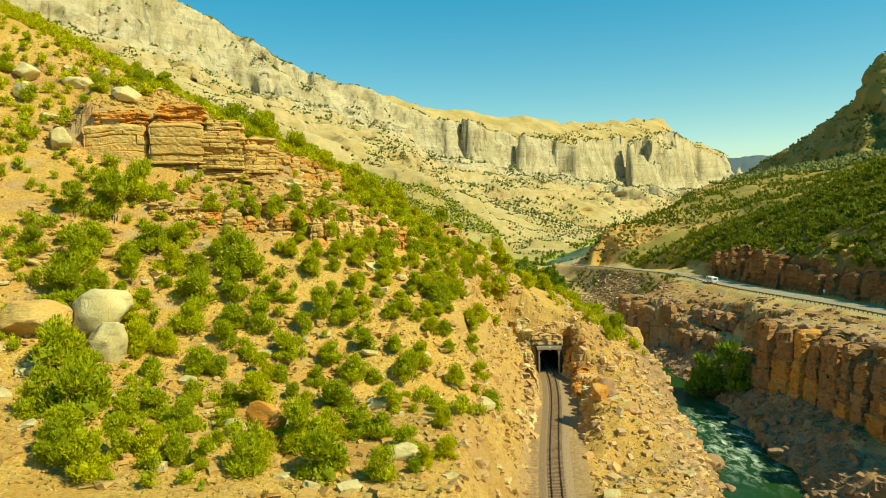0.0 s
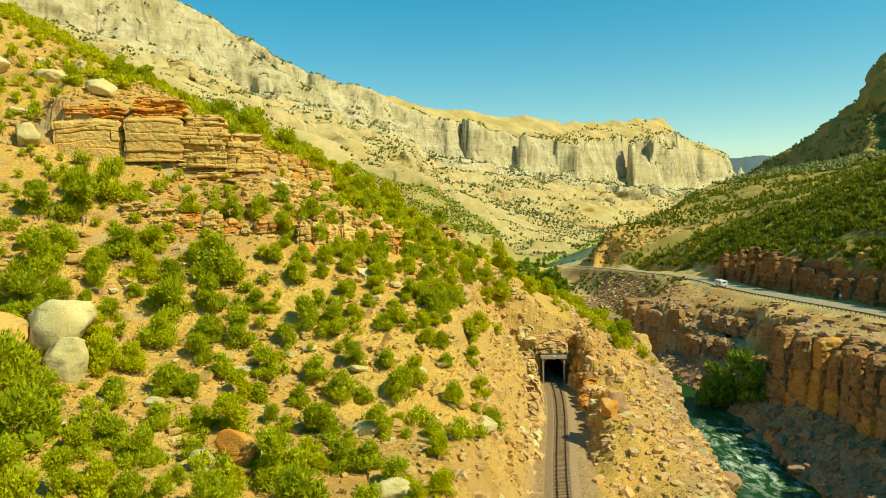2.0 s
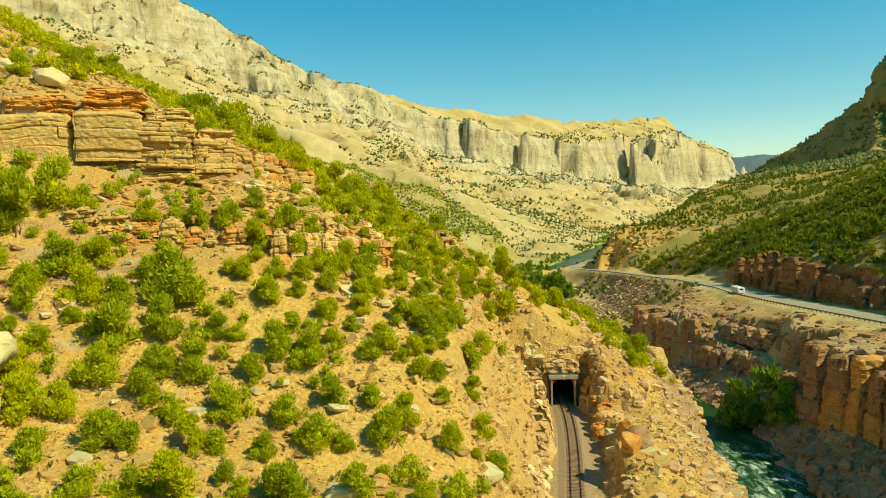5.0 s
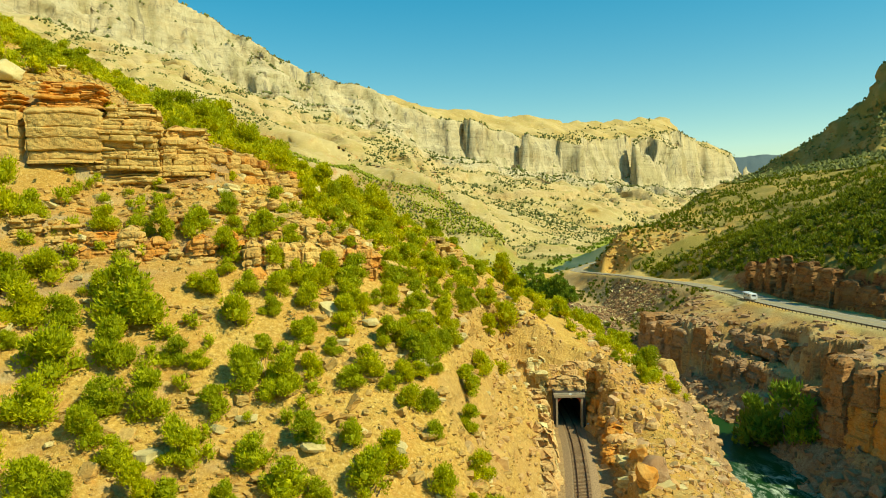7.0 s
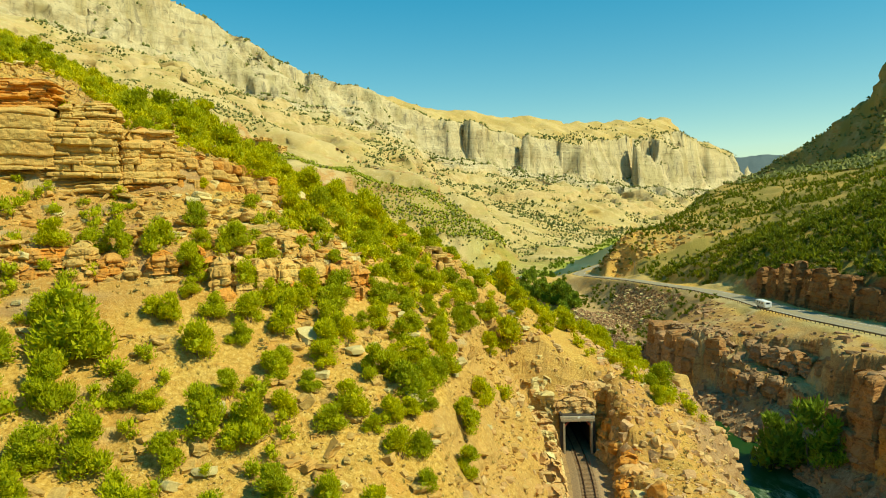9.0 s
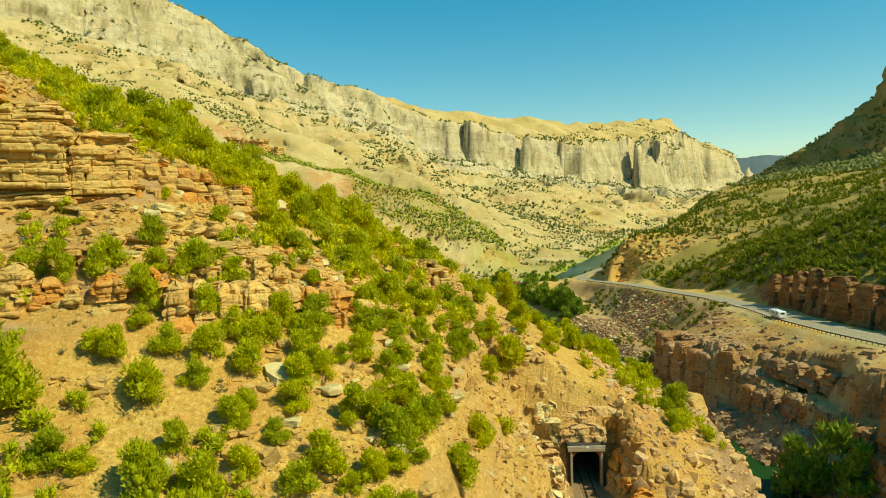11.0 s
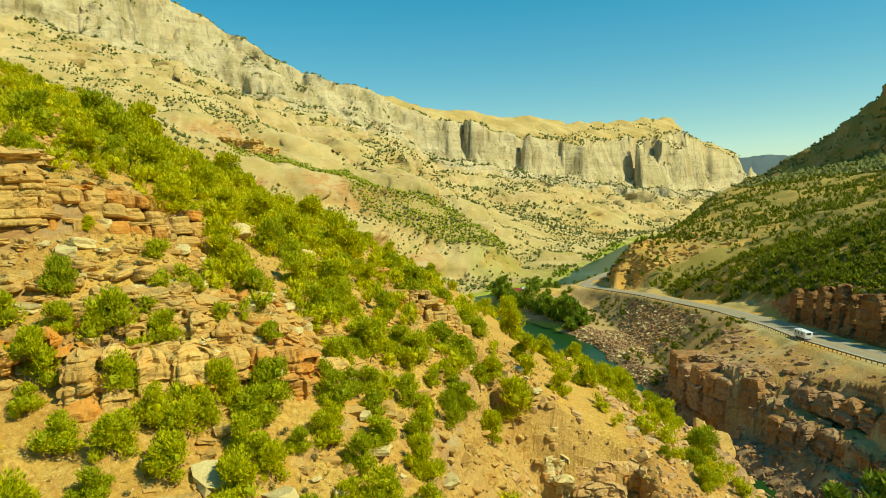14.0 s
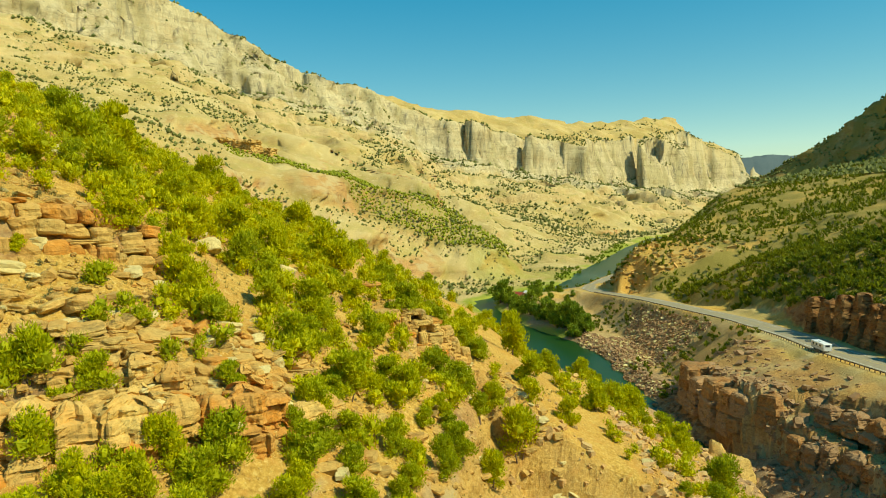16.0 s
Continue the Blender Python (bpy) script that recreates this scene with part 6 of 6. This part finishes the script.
tunnel()
cut_rock = dict(name="rock_outcrop", group="rock faces of the railway cut", category="rock outcrop", res=0.22)
bluff("pale blasted rock face along the railway cut", [(-14.2, 72), (-12.2, 79), (-9.6, 90), (-6.0, 106), (-3.4, 121), (-2.2, 131.8)], (2.5, 6.0), 5.0, TRACK_Z - 0.6, lambda f: 2.4 + 6.6 * f, 21, (CUT_ROCK, CUT_ROCK, PALE_ROCK), (0.9, 2.6), 0.5, 0.34, out=0.4, **cut_rock)
bluff("jagged rust-red rock wall beside the tunnel mouth", [(6.3, 132.2), (6.0, 126), (5.2, 118), (3.9, 110)], (1.6, 4.0), 4.2, TRACK_Z - 0.6, lambda f: 7.4 - 5.0 * f, 22, (RED_ROCK, RED_ROCK, CUT_ROCK), (0.6, 1.7), 0.55, 0.16, out=0.4, **cut_rock)
brow = thing("rock_outcrop", "pale broken rock face above the tunnel mouth", "rock outcrop", "rock faces of the railway cut", (1.95, PORTAL_Y + 2.6, TRACK_Z + 6.9))
for k, (x, y, z, w, deep, h, mat) in enumerate(((0, 0, 0, 7.6, 3.6, 2.6, CUT_ROCK), (-4.9, 0.3, -6.8, 4.2, 3.6, 10.4, PALE_ROCK), (5.2, 0.5, -3.0, 4.4, 3.8, 6.6, RED_ROCK), (-0.8, 2.2, 2.2, 9.0, 4.0, 3.0, CUT_ROCK), (4.4, 2.6, 2.4, 5.4, 4.0, 3.2, CUT_ROCK), (-5.6, 2.6, 3.0, 5.0, 4.0, 3.2, PALE_ROCK))):
    rock_column("rock_mass", w, deep, h, 700 + k, mat, brow, (x, y, z), radians(-5 + 4 * (k % 3)), (0.8, 2.0), 0.35, 0.5, 0.35, 0.28, 0.22)


# ---- along the road ----
RUST = plain("weathered_guardrail_steel", (0.20, 0.135, 0.075), 0.7, 0.3, 0.25, 2)
POSTWOOD = plain("guardrail_post_wood", (0.20, 0.14, 0.085), 0.9, 0, 0.3, 4)


def guardrail(y0, y1, label):
    root = thing("guardrail", label, "guardrail")
    ys = np.arange(y0, y1, 1.0)
    pts = np.stack([road_x(ys) - 0.9, ys], 1)
    zs = road_z(ys)
    prof = [(-0.04, 0.50), (0.04, 0.56), (-0.04, 0.65), (0.04, 0.74), (-0.04, 0.80), (-0.07, 0.80), (0.0, 0.74), (-0.07, 0.65), (0.0, 0.56), (-0.07, 0.50)]
    bm = bmesh.new()
    rows = [[bm.verts.new((p[0] + u, p[1], z + v)) for u, v in prof] for p, z in zip(pts, zs)]
    for a, b in zip(rows[:-1], rows[1:]):
        for i in range(len(prof)):
            j = (i + 1) % len(prof)
            bm.faces.new((a[i], a[j], b[j], b[i]))
    bmesh.ops.recalc_face_normals(bm, faces=bm.faces)
    part("rail_beam", bm, RUST, root)
    me = bpy.data.meshes.new("post")
    bm = box(0.18, 0.2, 1.1, 0, 0, 0.3, 0.02)
    bm.to_mesh(me)
    bm.free()
    me.materials.append(POSTWOOD)
    for y in np.arange(y0 + 0.5, y1 - 0.5, 1.905):
        ob = new("post", me)
        ob.parent = root
        ob.location = (float(road_x(y)) - 1.08, float(y), float(road_z(y)) + 0.0)


guardrail(118, 470, "long weathered guardrail on wooden posts beside the road")

GLASS = plain("dark_vehicle_glass", (0.02, 0.025, 0.03), 0.12, 0, 0.1)
WHITE_PAINT = plain("white_vehicle_paint", (0.8, 0.8, 0.78), 0.35, 0, 0.04)
GREY_PAINT = plain("silver_vehicle_paint", (0.45, 0.45, 0.46), 0.3, 0.4, 0.05)
TYRE = plain("tyre_rubber", (0.025, 0.025, 0.025), 0.9)
LAMP_RED = plain("red_tail_lamp", (0.4, 0.02, 0.01), 0.3)


def wheel(parent, x, y, r=0.38):
    bm = bmesh.new()
    bmesh.ops.create_cone(bm, cap_ends=True, segments=20, radius1=r, radius2=r, depth=0.26, matrix=Matrix.Translation((x, y, r)) @ Matrix.Rotation(math.pi / 2, 4, "Y"))
    bmesh.ops.bevel(bm, geom=[e for e in bm.edges if abs((e.verts[0].co - e.verts[1].co).x) < 1e-4], offset=0.03, segments=1, affect="EDGES")
    w = part("wheel", bm, TYRE, parent)
    bm = bmesh.new()
    bmesh.ops.create_cone(bm, cap_ends=True, segments=14, radius1=r * 0.6, radius2=r * 0.6, depth=0.28, matrix=Matrix.Translation((x, y, r)) @ Matrix.Rotation(math.pi / 2, 4, "Y"))
    part("rim", bm, GREY_PAINT, w)


def camper():
    y = 231.5
    x = float(road_x(y)) + 2.0
    turn = -math.degrees(math.atan2(float(road_x(y + 3) - road_x(y - 3)), 6))
    t = thing("motorhome", "white box motorhome with dark windows on the road", "motorhome", at=(x, y, float(road_z(y)) + 0.13), turn=turn)
    bm = box(2.4, 7.2, 1.95, 0, 0, 1.5, 0.14)
    part("body", bm, WHITE_PAINT, t)
    part("roof_unit", box(0.8, 1.0, 0.25, 0, 0.4, 2.57, 0.05), WHITE_PAINT, t)
    for cy in (-1.9, 0.2, 2.0):
        part("window", box(0.03, 0.9, 0.55, -1.21, cy, 1.85, 0.01), GLASS, t)
    part("door", box(0.03, 0.7, 1.6, 1.21, 1.0, 1.5, 0.01), WHITE_METAL, t)
    part("rear_window", box(1.2, 0.03, 0.55, 0, -3.61, 1.9, 0.01), GLASS, t)
    for sx in (-0.95, 0.95):
        part("tail_lamp", box(0.16, 0.03, 0.24, sx, -3.61, 0.95, 0.01), LAMP_RED, t)
    part("stripe", box(0.012, 6.8, 0.16, -1.206, 0, 1.3), GREY_PAINT, t, "grey stripe along the side")
    for sx in (-1.05, 1.05):
        for cy in (-1.8, 1.9):
            wheel(t, sx, cy, 0.34)
    part("windscreen", box(1.9, 0.03, 0.6, 0, 3.61, 1.85, 0.01), GLASS, t)
    for sx in (-0.9, 0.9):
        part("headlight", box(0.3, 0.03, 0.2, sx, 3.61, 0.9, 0.01), WHITE_METAL, t)


camper()


def road_sign():
    y = 175.5
    x = float(road_x(y)) + ROAD_W + 1.2
    s = thing("road_sign", "small white road sign on a post below the red cut", "road sign", at=(x, y, height(x, y)), turn=8)
    part("post", box(0.08, 0.08, 2.5, 0, 0, 1.1, 0.01), TIMBER, s)
    part("panel", box(0.75, 0.03, 0.95, 0, -0.06, 2.0, 0.01), WHITE_METAL, s)


road_sign()


def utility_pole(x, y):
    p = thing("utility_pole", "bare wooden utility pole near the road bend", "utility pole", at=(x, y, height(x, y)))
    bm = bmesh.new()
    bmesh.ops.create_cone(bm, cap_ends=True, segments=8, radius1=0.17, radius2=0.11, depth=9.5, matrix=Matrix.Translation((0, 0, 4.2)))
    part("pole", bm, TIMBER, p)
    part("crossarm", box(2.0, 0.12, 0.12, 0, 0, 8.4, 0.01), TIMBER, p)
    for cx in (-0.85, 0, 0.85):
        part("insulator", box(0.08, 0.08, 0.16, cx, 0, 8.54, 0.02), WHITE_METAL, p)


utility_pole(111, 436)

# ---- cabin and trees by the pool ----
ROOF_RED = plain("red_metal_roof", (0.38, 0.07, 0.03), 0.6, 0, 0.15)
LOG = plain("brown_cabin_wall", (0.26, 0.14, 0.07), 0.9, 0, 0.25)


def cabin(x, y, w, l, h, roof, wall, label, turn):
    c = thing("cabin", label, "cabin", at=(x, y, height(x, y) - 0.2), turn=turn)
    part("wall", box(w, l, h, 0, 0, h / 2, 0.03), wall, c)
    for sx in (-1, 1):
        bm = box(w * 0.66, l + 0.8, 0.14, 0, 0, 0, 0.02)
        bmesh.ops.transform(bm, verts=bm.verts, matrix=Matrix.Translation((sx * w * 0.27, 0, h + w * 0.17)) @ Matrix.Rotation(sx * radians(32), 4, "Y"))
        part("roof", bm, roof, c)
    for cx in (-w * 0.28, w * 0.28):
        win = part("window", box(0.9, 0.06, 0.9, cx, -l / 2 - 0.03, h * 0.55, 0.01), WHITE_METAL, c)
        part("pane", box(0.74, 0.03, 0.74, cx, -l / 2 - 0.07, h * 0.55), GLASS, win)
    part("door", box(0.95, 0.06, 2.0, 0, -l / 2 - 0.03, 1.05, 0.01), LOG, c)
    bm = bmesh.new()
    bm.faces.new([bm.verts.new(p) for p in ((-w / 2, -l / 2, h), (w / 2, -l / 2, h), (0, -l / 2, h + w * 0.33))])
    bmesh.ops.solidify(bm, geom=bm.faces, thickness=0.12)
    part("gable", bm, wall, c)


cabin(45.5, 505, 6.5, 8.5, 2.9, ROOF_RED, LOG, "small brown cabin with a red roof among riverside trees", 35)
cabin(53, 512, 4.2, 6, 2.6, WHITE_METAL, WHITE_PAINT, "small white shed beside the red-roofed cabin", 20)

TREES = [(crown_mesh("crown", RNG, RNG.randint(14, 18), 1.0, LEAF_DARK, 70, 0.07, RNG.uniform(1.0, 1.3)), trunk_mesh("trunk", RNG, 0.7, 0.045, BARK)) for _ in range(4)]


def tree(x, y, size, k, label, group="riverside trees"):
    crown, trunk = TREES[k % len(TREES)]
    root = thing("riverside_tree", label, "tree", group, (x, y, height(x, y) - 0.05 * size), RNG.uniform(0, 360))
    root.scale = (size, size, size * RNG.uniform(0.9, 1.05))
    for n, me in (("crown", crown), ("trunk", trunk)):
        ob = new(n, me)
        ob.parent = root


butte = thing("sandstone_butte", "orange sandstone butte on the far slope", "butte", at=(-182, 704, 108))
for k, (x, y, w, h, deep) in enumerate(((-14, 4, 22, 30, 24), (8, 0, 26, 27, 26), (26, 8, 16, 20, 20))):
    rock_column("rock_mass", w, deep, h, 800 + k, SANDSTONE, butte, (x, y, 0), radians(-14), (3, 8), 1.6, 1.6, 1.8, 0.12, 1.1, (6.0, 14.0))
tree(53.6, 157.0, 12.5, 0, "large dark green tree at the foot of the shaded bluff")
tree(57.0, 151, 11.5, 1, "large dark green tree at the foot of the shaded bluff")
tree(59.0, 146, 9.0, 2, "dark green tree against the shaded bluff")
r7 = random.Random(70)
for x, y, s in ((33, 496, 17), (37, 486, 10), (41, 470, 9), (45, 455, 9), (49, 440, 10), (53, 425, 9), (56, 410, 10), (59, 396, 10), (62, 385, 9), (58, 376, 7), (57, 520, 11), (63, 530, 9), (70, 522, 8), (52, 462, 6), (60, 450, 6), (66, 405, 8), (64, 420, 7), (36, 512, 10), (75, 540, 6), (43, 463, 6), (47, 448, 8), (51, 433, 8), (55, 418, 9), (57, 403, 9), (61, 391, 11), (65, 380, 9), (64, 394, 9), (68, 388, 7), (69, 398, 7), (61, 410, 8), (38, 478, 8), (35, 506, 10), (60, 512, 7), (68, 505, 6), (74, 512, 6), (56, 488, 5), (62, 480, 5), (70, 470, 5), (76, 480, 4)):
    x -= 6.0 if y < 470 else 0.0
    s *= 1.2 if y < 470 else 1.0
    tree(x, y, s, r7.randrange(4), "round dark green riverside tree" if s < 9 else "tall dark green cottonwood by the pool")
spots = []
for x, y, z in free_spots(5000, 30, 330, 480, 1050, 44, lambda x, y, z, d, q, t, s, sl: (d > 0.5) & (d < 16) & (fbm(x / 25, y / 25, 0, 2, 45) > 0.1 - 0.45 * ((q < 0) & (y < 600))), 4.0):
    spots.append((x, y, z, r7.uniform(2, 5)))
swarm("riverside_brush", CLUMPS, spots, LEAF_DARK, "green willow brush along the far river", "brush", 8)
